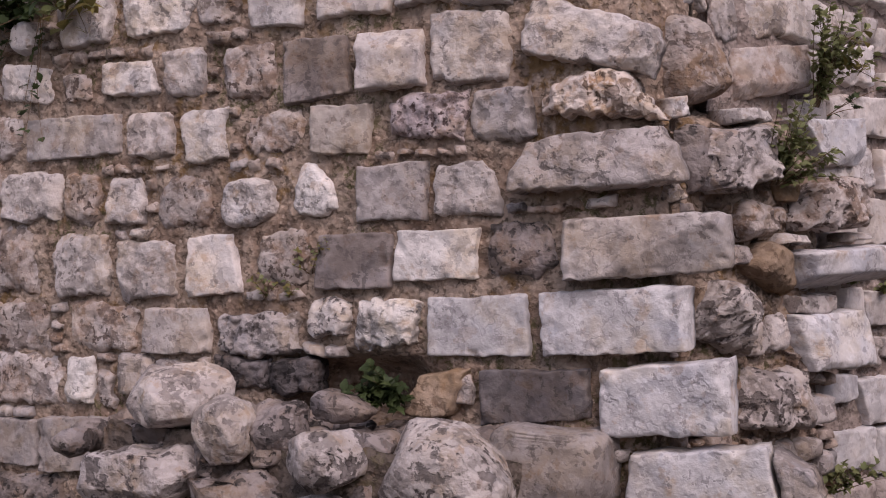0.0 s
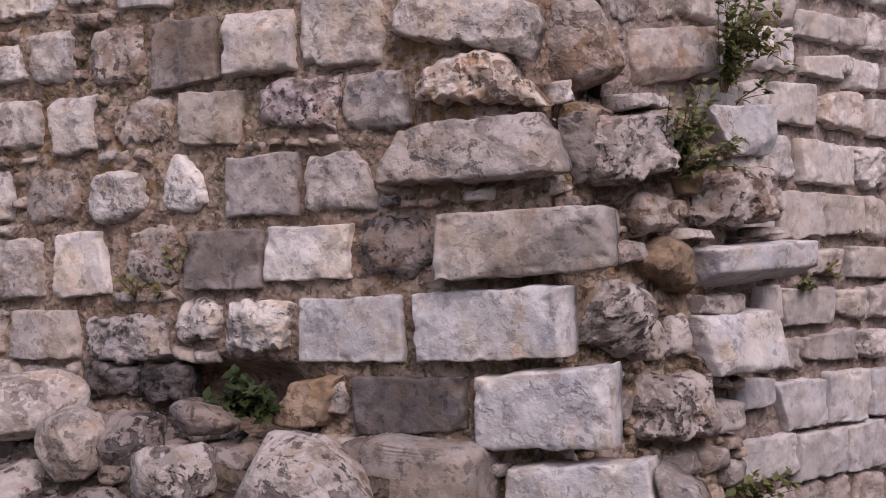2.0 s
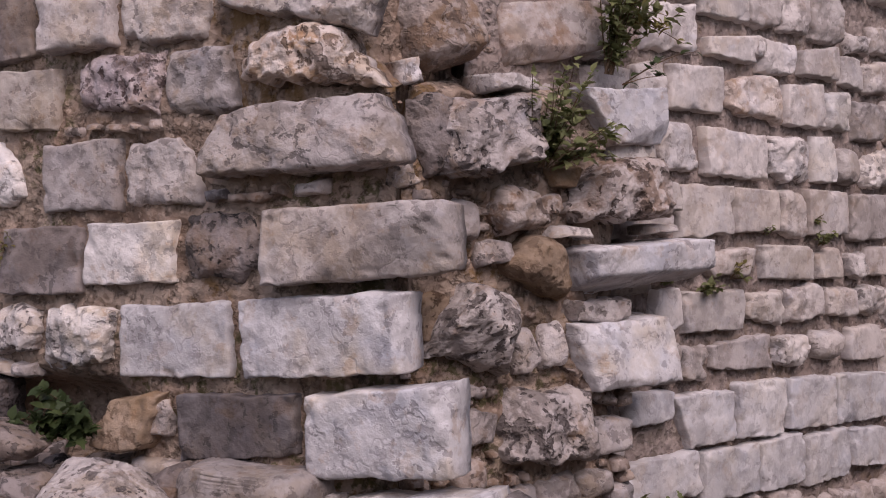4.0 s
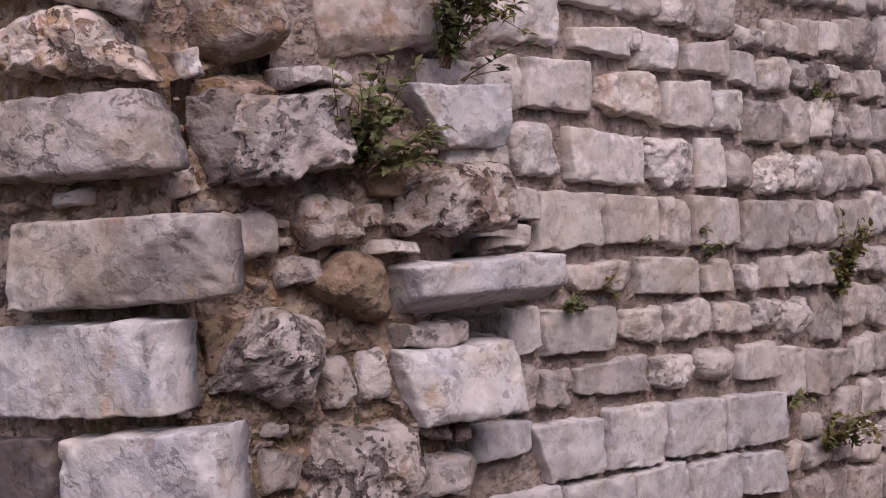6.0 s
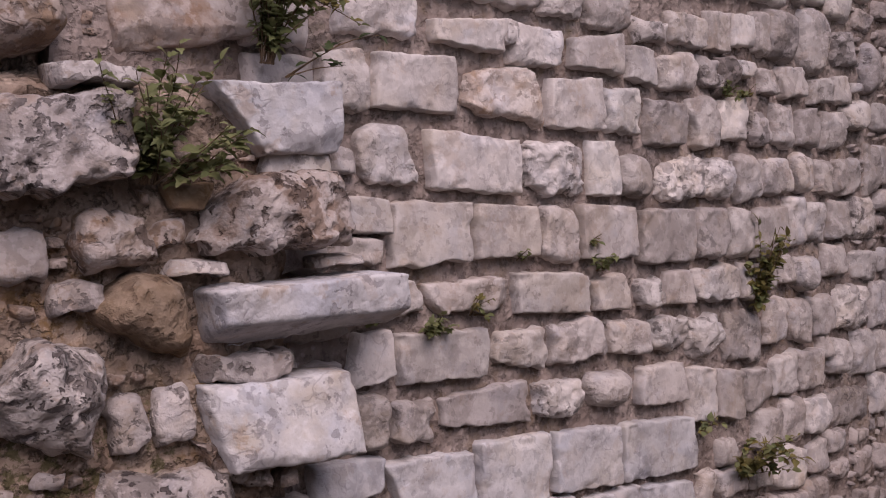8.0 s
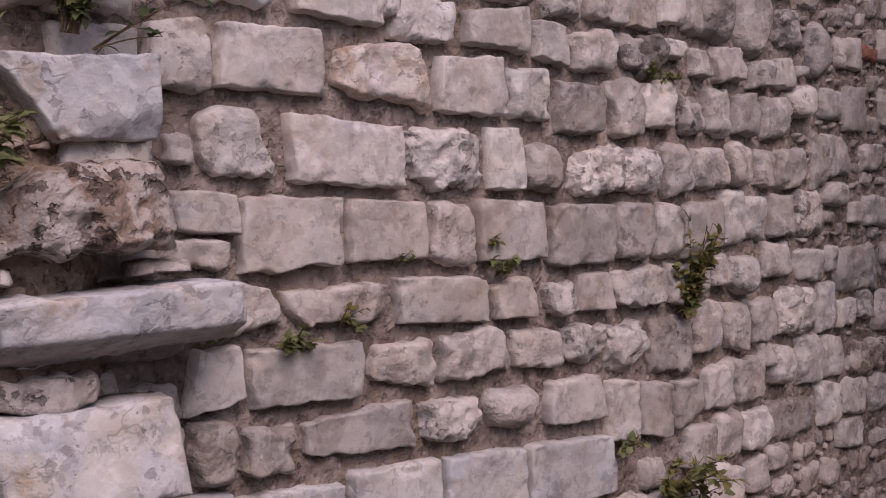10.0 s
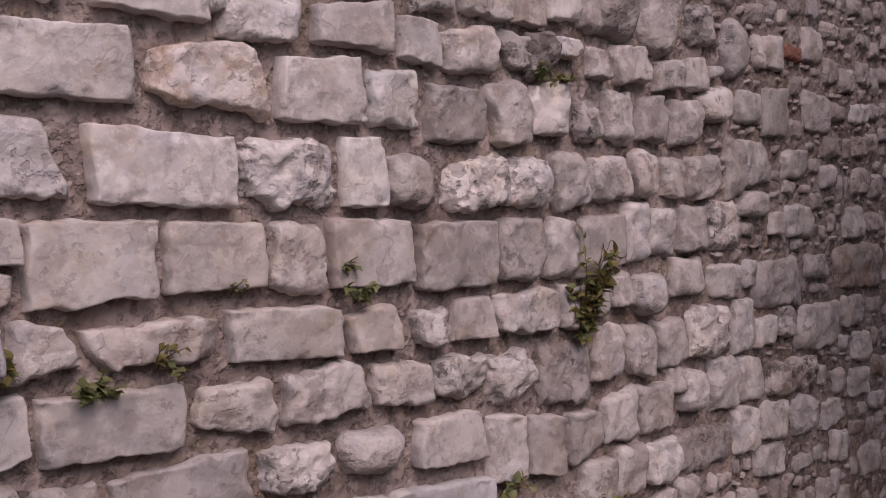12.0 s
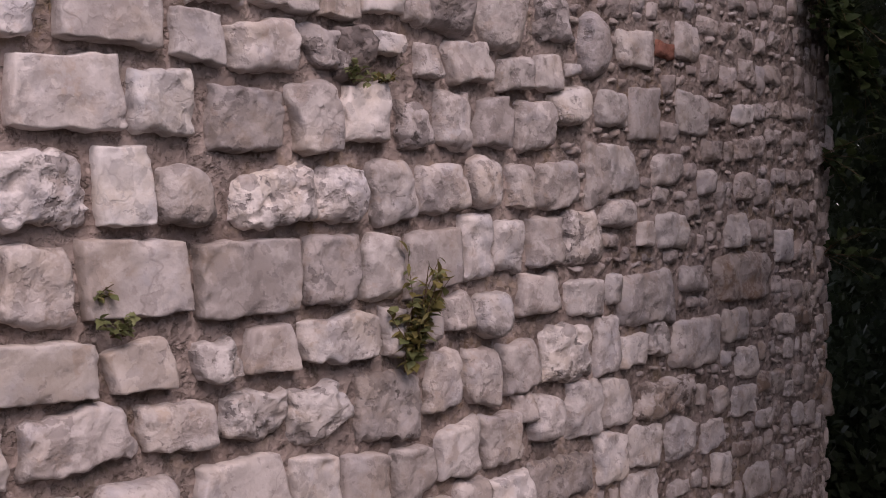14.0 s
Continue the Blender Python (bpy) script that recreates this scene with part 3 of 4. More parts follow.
lay(LEFT, [
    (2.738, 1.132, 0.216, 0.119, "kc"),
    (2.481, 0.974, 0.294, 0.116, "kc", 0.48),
    (3.078, 1.068, 0.221, 0.095, "dr", 0.3),
    (3.306, 1.113, 0.261, 0.169, "or", 0.06, (78, -18, 0, 0, -81, 8, 0, 0)),
    (3.391, 1.13, 0.075, 0.107, "lr"),
    (3.644, 1.112, 0.393, 0.202, "ks", 0.022, (0, -13, -11, 0, 0, 45, 0, 0)),
])
lay(LEFT, [
    (4.07, 1.139, 0.418, 0.261, "vs", 0.055, (0, -48, -8, 0, 0, 31, 4, 0), ((-85, 0.65, 0.4), (15, 0.75, 0.8), (95, 0.85, 0.6))),
    (1.327, 0.807, 0.368, 0.179, "gs"),
    (1.753, 0.82, 0.435, 0.261, "gs", 0.022, (0, -40, 0, 0, 0, 45, 0, 0)),
    (2.8, 1.017, 0.197, 0.24, "lb", 0.58),
    (2.929, 1.015, 0.225, 0.226, "dc", 0.5),
    (3.177, 0.971, 0.255, 0.19, "gc", 0.62),
])
lay(LEFT, [
    (3.288, 0.994, 0.12, 0.085, "dr", 0.46),
    (3.510, 0.925, 0.44, 0.29, "lc", 0.56),
    (3.725, 0.905, 0.41, 0.27, "gs", 0.19),
    (4.173, 0.886, 0.465, 0.275, "vs", 0.05, (14, -59, -24, 0, 0, 67, 0, 0)),
    (4.452, 0.937, 0.154, 0.155, "gr", 0.05, (0, 0, -30, -54, 0, 0, 39, 4)),
    (2.517, 0.864, 0.449, 0.193, "gc", 0.64),
])
lay(LEFT, [
    (2.849, 0.816, 0.4, 0.142, "dc", 0.62),
    (1.465, 0.593, 0.627, 0.186, "dc"),
    (3.196, 0.79, 0.388, 0.133, "gb", 0.58),
])
lay(BREAK, [
    (0.066, 2.033, 0.063, 0.076, "wr", 0.04, (0, -9, -31, 0, 0, 10, 10, 0)),
    (0.295, 1.874, 0.311, 0.238, "gc", 0.12, (0, -22, -9, 0, 0, 57, 10, 0), ((-80, 0.8, 0.8), (30, 0.95, 0.7), (178, 0.93, 1.5))),
    # added dark piece, stands for the left side of the block above, no separate stone
    (0.118, 1.882, 0.129, 0.22, "dc", 0.05, (0, -28, -7, 0, 0, 2, 45, 0), ((170, 0.2, 0.5),)),
    (0.033, 1.769, 0.091, 0.08, "lc", 0.03),
    (0.092, 1.716, 0.063, 0.041, "dr", 0.02),
    (0.38, 2.026, 0.209, 0.053, "wr", 0.06, (0, 0, 0, -1, -12, 7, 9, 0)),
])
lay(BREAK, [
    (0.78, 1.961, 0.345, 0.182, "vs", 0.06, (0, -19, -3, 0, 0, 12, 142, 0), ((-70, 0.5, 0.6), (100, 0.85, 0.6))),
    (0.848, 1.853, 0.179, 0.067, "vs", 0.02),
    (0.574, 1.777, 0.134, 0.078, "os", 0.03, (0, -17, 0, 0, -33, 0, 31, 6)),
    (0.776, 1.746, 0.461, 0.199, "nc", 0.1, (163, -8, -56, 0, 0, 0, 0, 19), ((190, 0.3, 0.7), (100, 0.35, 0.6), (-75, 0.55, 1.0))),
    (0.594, 1.619, 0.124, 0.041, "wr", 0.04),
    (0.962, 1.63, 0.121, 0.032, "wr", 0.04),
])
lay(BREAK, [
    (0.416, 1.685, 0.186, 0.129, "nc", 0.06, (0, -3, -15, 0, 0, 11, 14, 0), ((90, 0.4, 0.6), (-90, 0.5, 0.9))),
    (0.533, 1.69, 0.084, 0.063, "nc", 0.03),
    (0.861, 1.52, 0.531, 0.17, "vs", 0.11, (0, -27, -26, 0, 0, 43, 32, 0), ((-88, 0.15, 2.4), (95, 0.75, 0.5), (5, 0.93, 1.0))),
    (0.463, 1.51, 0.265, 0.219, "ob", 0.09, (118, 0, -31, -8, 0, 0, 0, 116), ((150, 0.35, 0.6), (30, 0.6, 0.6), (-60, 0.5, 0.8), (80, 0.6, 0.6))),
    (0.337, 1.564, 0.103, 0.068, "gr", 0.02),
    (0.243, 1.368, 0.301, 0.282, "lc", 0.13, (132, 0, 0, -57, -27, 0, 0, 86), ((230, -0.05, 1.1), (60, 0.35, 0.7), (-20, 0.4, 0.9), (100, 0.7, 0.8))),
])
lay(BREAK, [
    (0.145, 1.387, 0.12, 0.148, "om"),
    (0.551, 1.304, 0.108, 0.146, "lb", 0.03, (0, 0, -16, -12, 0, 4, 7, 0)),
    (0.795, 1.268, 0.412, 0.209, "vs", 0.08, (0, -8, -24, 0, 0, 8, 62, 0), ((200, 0.5, 0.6), (-95, 0.6, 0.8), (100, 0.6, 0.5))),
    (0.717, 1.395, 0.24, 0.065, "lc", 0.04),
    (0.532, 1.074, 0.354, 0.238, "gc", 0.08, (23, 0, -25, -18, 0, 0, 0, 51), ((180, 0.5, 0.8), (90, 0.6, 0.6), (0, 0.6, 0.7))),
    (0.689, 1.172, 0.22, 0.145, "nc", 0.03, (0, 0, -26, -66, 0, 0, 49, 60)),
])
lay(RIGHT, [
    (0.864, 2.292, 0.277, 0.164, "wr"),
    (1.149, 2.403, 0.261, 0.108, "ws"),
    (1.379, 2.408, 0.182, 0.121, "lr"),
    (1.568, 2.419, 0.186, 0.157, "lr"),
    (1.776, 2.431, 0.213, 0.195, "lr"),
    (1.191, 2.263, 0.295, 0.102, "ws", 0.022, (0, -34, 0, 0, -1, 0, 10, 5)),
])
lay(RIGHT, [
    (1.346, 2.278, 0.058, 0.078, "wr"),
    (1.459, 2.243, 0.229, 0.125, "wr"),
    (1.742, 2.263, 0.257, 0.135, "ls", 0.022, (1, -36, 0, 0, -1, 0, 0, 0)),
    (1.96, 2.233, 0.139, 0.132, "ws", 0.022, (5, 0, -6, -8, 0, 0, 0, 26)),
    (2.144, 2.236, 0.21, 0.143, "lr", 0.025, (5, -30, 0, 0, -1, 12, 0, 0)),
    (0.747, 2.087, 0.171, 0.175, "wr", 0.025, (0, -8, -7, 0, 0, 19, 25, 0)),
])
lay(RIGHT, [
    (1.006, 2.1, 0.323, 0.162, "ws", 0.022, (10, -7, -39, 0, 0, 0, 0, 3)),
    (1.339, 2.094, 0.321, 0.177, "qr", 0.025, (0, -23, -63, 0, 0, 0, 6, 34)),
    (1.64, 2.091, 0.268, 0.17, "ws", 0.022, (10, -18, -19, 0, 0, 4, 0, 0)),
    (1.869, 2.079, 0.18, 0.159, "Wr", 0.025, (0, -6, -23, 0, 0, 0, 7, 7)),
    (2.089, 2.052, 0.216, 0.174, "gr", 0.025, (6, -7, -12, 0, 0, 21, 0, 0)),
    (0.902, 1.903, 0.222, 0.18, "wr", 0.025, (0, -34, -76, 0, 0, 0, 16, 10)),
])
lay(RIGHT, [
    (1.22, 1.89, 0.376, 0.181, "ws", 0.022, (0, 0, -15, -10, 0, 0, 12, 14)),
    (1.547, 1.885, 0.287, 0.173, "wc", 0.032, (0, -5, -14, 0, 0, 0, 12, 20)),
    (1.768, 1.893, 0.141, 0.18, "Ws", 0.022, (0, -6, -13, 0, 0, 3, 8, 0)),
    (1.931, 1.872, 0.186, 0.147, "lb", 0.045, (0, -5, -56, 0, 0, 5, 10, 0)),
    (2.169, 1.882, 0.258, 0.166, "wc", 0.032, (0, -40, -20, 0, 0, 1, 6, 0)),
    (0.814, 1.738, 0.168, 0.106, "ws", 0.022, (0, -2, -2, 0, 0, 0, 10, 16)),
])
lay(RIGHT, [
    (0.795, 1.651, 0.171, 0.078, "lr", 0.025, (5, 0, 0, -9, -1, 0, 0, 6)),
    (1.052, 1.689, 0.294, 0.186, "ws", 0.022, (0, 0, -4, -1, 0, 18, 1, 0)),
    (1.344, 1.695, 0.265, 0.164, "ts", 0.022, (2, -2, -7, 0, 0, 12, 0, 0)),
    (1.566, 1.685, 0.167, 0.177, "lr", 0.025, (2, -4, -12, 0, 0, 0, 0, 15)),
    (1.8, 1.694, 0.282, 0.181, "ls", 0.022, (0, 0, -32, -5, 0, 3, 12, 0)),
    (2.098, 1.682, 0.301, 0.193, "ls", 0.022, (1, -10, 0, 0, -8, 0, 0, 0)),
])
lay(RIGHT, [
    (1.181, 1.515, 0.338, 0.098, "qr", 0.025, (0, -5, 0, 0, -6, 5, 62, 0)),
    (1.534, 1.512, 0.341, 0.142, "ws", 0.022, (0, 0, 0, -18, -5, 0, 7, 11)),
    (1.8, 1.502, 0.18, 0.124, "ls", 0.022, (0, -22, -29, 0, 0, 0, 19, 5)),
    (1.987, 1.492, 0.153, 0.127, "wc", 0.032, (0, -17, -30, 0, 0, 14, 32, 0)),
    (2.159, 1.504, 0.163, 0.124, "ls", 0.022, (12, -5, -30, 0, 0, 0, 0, 7)),
    (0.838, 1.362, 0.149, 0.155, "ws", 0.022, (21, -3, -12, 0, 0, 28, 0, 0)),
])
lay(RIGHT, [
    (1.091, 1.351, 0.332, 0.148, "ws", 0.022, (0, -4, -5, 0, 0, 0, 2, 8)),
    (1.386, 1.344, 0.241, 0.144, "wr", 0.025, (28, -14, -13, 0, 0, 0, 0, 50)),
    (1.654, 1.355, 0.286, 0.15, "lr", 0.025, (0, -15, -50, 0, 0, 25, 10, 0)),
    (1.896, 1.351, 0.203, 0.12, "lr", 0.025, (0, 0, -26, 0, 0, 0, 7, 4)),
    (2.097, 1.354, 0.197, 0.126, "wc", 0.032, (1, -16, -7, 0, 0, 11, 0, 0)),
    (0.829, 1.201, 0.126, 0.147, "lb"),
])
lay(RIGHT, [
    (0.98, 1.181, 0.149, 0.122, "lr"),
    (1.257, 1.197, 0.361, 0.134, "gs", 0.014, (0, -30, -21, 0, 0, 0, 13, 20)),
    (1.564, 1.185, 0.231, 0.127, "wc", 0.032, (0, 0, -18, 0, 0, 0, 16, 7)),
    (1.797, 1.193, 0.213, 0.12, "lb", 0.045, (0, 0, -17, -2, 0, 0, 9, 4)),
    (2.073, 1.182, 0.271, 0.144, "ls", 0.022, (1, -4, -36, 0, 0, 0, 0, 8)),
    (0.768, 1.055, 0.231, 0.105, "vs"),
])
lay(RIGHT, [
    (1.038, 0.993, 0.341, 0.195, "vs", 0.022, (0, 0, -13, -14, 0, 2, 96, 0)),
    (1.37, 0.991, 0.306, 0.212, "vs", 0.022, (0, 0, 0, -9, 0, 0, 0, 16)),
    (1.696, 0.983, 0.315, 0.209, "vs", 0.022, (0, 0, -17, -11, 0, 0, 0, 19)),
    (2.052, 0.974, 0.399, 0.202, "vs", 0.022, (0, 0, -24, -17, 0, 0, 14, 4)),
    (0.819, 0.819, 0.387, 0.153, "vs"),
    (1.185, 0.788, 0.334, 0.183, "vs"),
])
lay(RIGHT, [
    (1.499, 0.785, 0.29, 0.18, "vs", 0.022, (0, 0, 0, 0, 0, 0, 0, 0)),
    (1.801, 0.768, 0.3, 0.2, "vs", 0.022, (0, -6, 0, 0, 0, 8, 0, 0)),
    (2.108, 0.765, 0.289, 0.178, "vs", 0.022, (0, 0, -12, -16, 0, 0, 8, 24)),
    (0.936, 1.518, 0.169, 0.125, "wr", 0.025, (21, 0, -43, -13, 0, 30, 0, 0)),
    (2.012, 2.353, 0.162, 0.068, "lc"),
    (2.205, 2.38, 0.212, 0.113, "lr"),
    (2.383, 2.393, 0.14, 0.139, "ls"),
])
lay(RIGHT, [
    (2.534, 2.416, 0.151, 0.135, "ws"),
    (2.655, 2.415, 0.097, 0.169, "lr"),
    (2.791, 2.423, 0.219, 0.186, "gb"),
    (3.014, 2.427, 0.196, 0.24, "lb"),
    (2.353, 2.242, 0.197, 0.106, "gc", 0.032, (0, -4, 0, 0, -14, 11, 51, 0)),
    (2.428, 2.245, 0.135, 0.132, "dc"),
])
lay(RIGHT, [
    (2.554, 2.276, 0.104, 0.063, "wr"),
    (2.703, 2.244, 0.091, 0.107, "lr", 0.025, (0, -7, -15, 0, 0, 0, 0, 11)),
    (2.868, 2.26, 0.209, 0.135, "lr", 0.025, (0, -18, -24, 0, 0, 5, 16, 0)),
    (2.3, 2.077, 0.179, 0.194, "lr", 0.025, (0, -25, -31, 0, 0, 1, 37, 0)),
    (2.466, 2.089, 0.179, 0.172, "wr", 0.025, (27, -19, -14, 0, 0, 8, 0, 0)),
    (2.64, 2.068, 0.139, 0.148, "gc", 0.032, (0, 0, -15, -9, 0, 14, 20, 0)),
])
lay(RIGHT, [
    (2.803, 2.088, 0.141, 0.166, "lr", 0.025, (0, -9, -16, 0, 0, 0, 0, 0)),
    (2.965, 2.093, 0.15, 0.155, "gr", 0.025, (16, -9, -7, 0, 0, 6, 0, 0)),
    (3.164, 2.088, 0.179, 0.168, "lr", 0.025, (17, -13, -19, 0, 0, 17, 0, 0)),
    (2.383, 1.877, 0.16, 0.164, "wc", 0.032, (0, -18, -13, 0, 0, 0, 0, 10)),
    (2.559, 1.884, 0.166, 0.178, "lr", 0.025, (0, -9, -15, 0, 0, 14, 8, 0)),
    (2.757, 1.9, 0.201, 0.153, "lr", 0.025, (0, -15, -16, 0, 0, 5, 0, 0)),
])
lay(RIGHT, [
    (2.92, 1.916, 0.158, 0.168, "lb", 0.045, (0, -10, 0, 0, 0, 7, 10, 0)),
    (3.093, 1.904, 0.105, 0.146, "lr", 0.025, (0, -4, 0, 0, 0, 0, 0, 3)),
    (2.348, 1.684, 0.19, 0.181, "gr", 0.025, (6, 0, 0, -1, -14, 10, 0, 0)),
    (2.52, 1.682, 0.155, 0.186, "wr", 0.025, (22, 0, 0, 0, -15, 0, 0, 14)),
    (2.715, 1.688, 0.198, 0.201, "ls", 0.022, (0, -14, 0, 0, 0, 38, 0, 0)),
    (2.891, 1.726, 0.13, 0.201, "wr", 0.025, (0, -1, -7, 0, 0, 0, 6, 9)),
])
lay(RIGHT, [
    (2.374, 1.512, 0.258, 0.136, "wr", 0.025, (0, -19, -11, 0, 0, 0, 12, 4)),
    (2.56, 1.512, 0.091, 0.138, "lr"),
    (2.819, 1.545, 0.111, 0.122, "lr", 0.025, (0, -15, -23, 0, 0, 0, 0, 6)),
    (2.95, 1.528, 0.167, 0.144, "wb", 0.045, (0, -4, 0, 0, -17, 1, 16, 0)),
    (2.304, 1.322, 0.197, 0.171, "wc", 0.032, (0, 0, -48, -4, 0, 61, 19, 0)),
    (2.543, 1.306, 0.257, 0.219, "gm", 0.012, (0, 0, 0, -19, 0, 0, 13, 19)),
])
lay(RIGHT, [
    (2.749, 1.355, 0.155, 0.188, "lr", 0.025, (30, 0, -16, -7, 0, 21, 0, 0)),
    (2.912, 1.339, 0.158, 0.183, "lr", 0.025, (0, 0, -7, -1, 0, 0, 10, 24)),
    (2.286, 1.122, 0.154, 0.206, "ws", 0.022, (0, 0, -13, -8, 0, 0, 12, 14)),
    (2.455, 1.108, 0.158, 0.194, "gs", 0.022, (1, 0, 0, -14, -6, 0, 0, 23)),
    (2.636, 1.113, 0.163, 0.179, "lr", 0.025, (0, 0, -15, -8, 0, 23, 14, 0)),
    (2.804, 1.148, 0.174, 0.17, "wr", 0.025, (0, -22, 0, 0, 0, 6, 15, 0)),
])
lay(RIGHT, [
    (2.992, 1.155, 0.17, 0.164, "lr", 0.025, (0, 0, 0, -8, 0, 0, 17, 1)),
    (2.703, 0.957, 0.185, 0.156, "lr"),
    (2.866, 0.97, 0.128, 0.166, "lr"),
    (3.034, 0.971, 0.183, 0.153, "wr"),
    (3.254, 2.423, 0.169, 0.147, "gc"),
    (3.459, 2.36, 0.141, 0.217, "gb"),
])
lay(RIGHT, [
    (3.699, 2.371, 0.218, 0.142, "lr"),
    (3.868, 2.385, 0.118, 0.067, "Rr"),
    (4.009, 2.426, 0.151, 0.141, "lr"),
    (3.067, 2.244, 0.156, 0.126, "lr", 0.025, (7, -31, -18, 0, 0, 11, 0, 0)),
    (3.232, 2.253, 0.153, 0.121, "lr", 0.025, (7, -4, 0, 0, -37, 2, 0, 0)),
    (3.344, 2.28, 0.058, 0.053, "wr"),
])
lay(RIGHT, [
    (3.331, 2.16, 0.209, 0.161, "wb", 0.045, (0, -44, -20, 0, 0, 30, 19, 0)),
    (3.557, 2.163, 0.175, 0.121, "wr"),
    (3.744, 2.162, 0.185, 0.189, "gs"),
    (4.048, 2.177, 0.191, 0.163, "lr"),
    (4.403, 2.189, 0.152, 0.08, "wr"),
    (3.265, 1.913, 0.205, 0.163, "lr", 0.025, (0, -26, -20, 0, 0, 12, 0, 0)),
])
lay(RIGHT, [
    (3.478, 1.944, 0.124, 0.22, "lr"),
    (3.599, 1.963, 0.23, 0.176, "wr", 0.025, (0, 0, -44, -3, 0, 24, 21, 0)),
    (3.88, 1.97, 0.181, 0.119, "lr"),
    (4.144, 1.928, 0.119, 0.094, "lr"),
    (3.028, 1.727, 0.13, 0.161, "wr", 0.025, (0, -6, 0, 0, 0, 0, 0, 13)),
    (3.211, 1.739, 0.161, 0.157, "lr"),
])
lay(RIGHT, [
    (3.388, 1.739, 0.192, 0.172, "lc"),
    (3.587, 1.817, 0.185, 0.099, "lb"),
    (3.743, 1.745, 0.113, 0.097, "lr"),
    (3.898, 1.751, 0.182, 0.12, "wr"),
    (4.373, 1.747, 0.172, 0.141, "wr"),
    (4.753, 1.676, 0.146, 0.139, "wr"),
])
lay(RIGHT, [
    (3.185, 1.571, 0.22, 0.13, "lr"),
    (3.413, 1.547, 0.206, 0.119, "wr"),
    (3.555, 1.566, 0.064, 0.103, "wr"),
    (3.763, 1.525, 0.34, 0.185, "lr"),
    (4.048, 1.574, 0.193, 0.103, "lr"),
    (4.407, 1.561, 0.47, 0.186, "nr"),
])
lay(RIGHT, [
    (3.078, 1.356, 0.175, 0.166, "lr", 0.025, (0, 0, 0, -1, 0, 26, 34, 0)),
    (3.302, 1.373, 0.238, 0.188, "wc"),
    (3.516, 1.382, 0.139, 0.196, "lr"),
    (3.682, 1.347, 0.179, 0.125, "wr"),
    (3.816, 1.379, 0.142, 0.119, "wc"),
    (4.076, 1.339, 0.339, 0.197, "lr"),
])
lay(RIGHT, [
    (4.357, 1.384, 0.206, 0.131, "lr"),
    (4.45, 1.232, 0.155, 0.133, "wr"),
    (3.108, 1.236, 0.088, 0.103, "lr"),
    (3.212, 1.184, 0.149, 0.16, "wb"),
    (3.398, 1.185, 0.169, 0.189, "wr"),
    (3.583, 1.186, 0.176, 0.169, "wr"),
])
lay(RIGHT, [
    (3.873, 1.164, 0.406, 0.148, "nc"),
    (4.418, 1.081, 0.176, 0.133, "wr"),
    (3.293, 0.984, 0.356, 0.159, "gm"),
    (3.548, 1.01, 0.17, 0.182, "wr"),
    (3.741, 1.011, 0.201, 0.153, "wr"),
    (3.956, 1.001, 0.173, 0.171, "wb"),
])
lay(RIGHT, [
    (4.196, 0.982, 0.184, 0.128, "lr"),
    (3.72, 0.865, 0.206, 0.127, "wr"),
    (4.258, 0.838, 0.146, 0.14, "wr"),
    (4.532, 0.75, 0.229, 0.136, "lr"),
])
lay(UPPER, [
    (0.227, 2.194, 0.286, 0.353, "nb", 0.14, (0, -7, -120, 0, 0, 70, 0, 0), ((20, 0.5, 0.5), (-100, 0.6, 0.6))),
    (0.385, 2.381, 0.209, 0.164, "gr", 0.03, (0, -23, -29, 0, 0, 2, 96, 0)),
    (0.639, 2.4, 0.299, 0.163, "lr", 0.03, (0, -35, -16, 0, 0, 43, 43, 0)),
    (0.627, 2.206, 0.387, 0.237, "ns", 0.06, (0, -47, 0, 0, -15, 73, 29, 0), ((-85, 0.3, 0.8), (170, 0.6, 0.5))),
])
lay(RIGHT, [
    (5.44, 2.31, 0.15, 0.13, "nr", 0.03),
    (5.41, 2.08, 0.12, 0.26, "lr", 0.04),
    (5.47, 1.80, 0.15, 0.15, "nr", 0.02),
    (5.43, 1.34, 0.13, 0.11, "lr", 0.03),
    (5.40, 0.98, 0.14, 0.21, "nr", 0.035),
])


COURSED = [((0.14, 0.34), (0.15, 0.20), "srr", 0.016), ((0.08, 0.2), (0.08, 0.14), "rrm", 0.014)]
CHINKS = [((0.045, 0.10), (0.035, 0.06), "rmm", 0.012), ((0.025, 0.06), (0.02, 0.032), "m", 0.010)]
LEFT.taken.append((2.66, 3.25, 0.9, 1.19))
fill(LEFT, "small stones and chips wedged in the joints", 0.0, 3.95, 0.0, 3.15, COURSED + CHINKS[:1], 11, None, 150)
fill(BREAK, "small stones and chips wedged in the broken end", 0.0, 0.86, 0.0, 2.0, COURSED[1:] + CHINKS, 12, None, 120, "ngg", 0.65, 0.03)
fill(UPPER, "small stones and chips in the set-back top of the broken end", 0.0, 0.86, 2.02, 3.15, COURSED[1:] + CHINKS, 15, None, 40)
fill(RIGHT, "small rubble and chips between the blocks", 0.4, 3.3, 0.0, 3.45, COURSED, 13, INFILL_PALE, 60, "llw", 0.7)
fill(RIGHT, "small rough rubble set flush in mortar", 3.3, 6.55, 0.0, 3.45,
     [((0.06, 0.15), (0.07, 0.12), "rrm", 0.013), ((0.045, 0.10), (0.04, 0.07), "rmm", 0.011), ((0.025, 0.06), (0.02, 0.032), "m", 0.010)], 14, INFILL_PALE, 80, "lln", 0.6, 0.05)

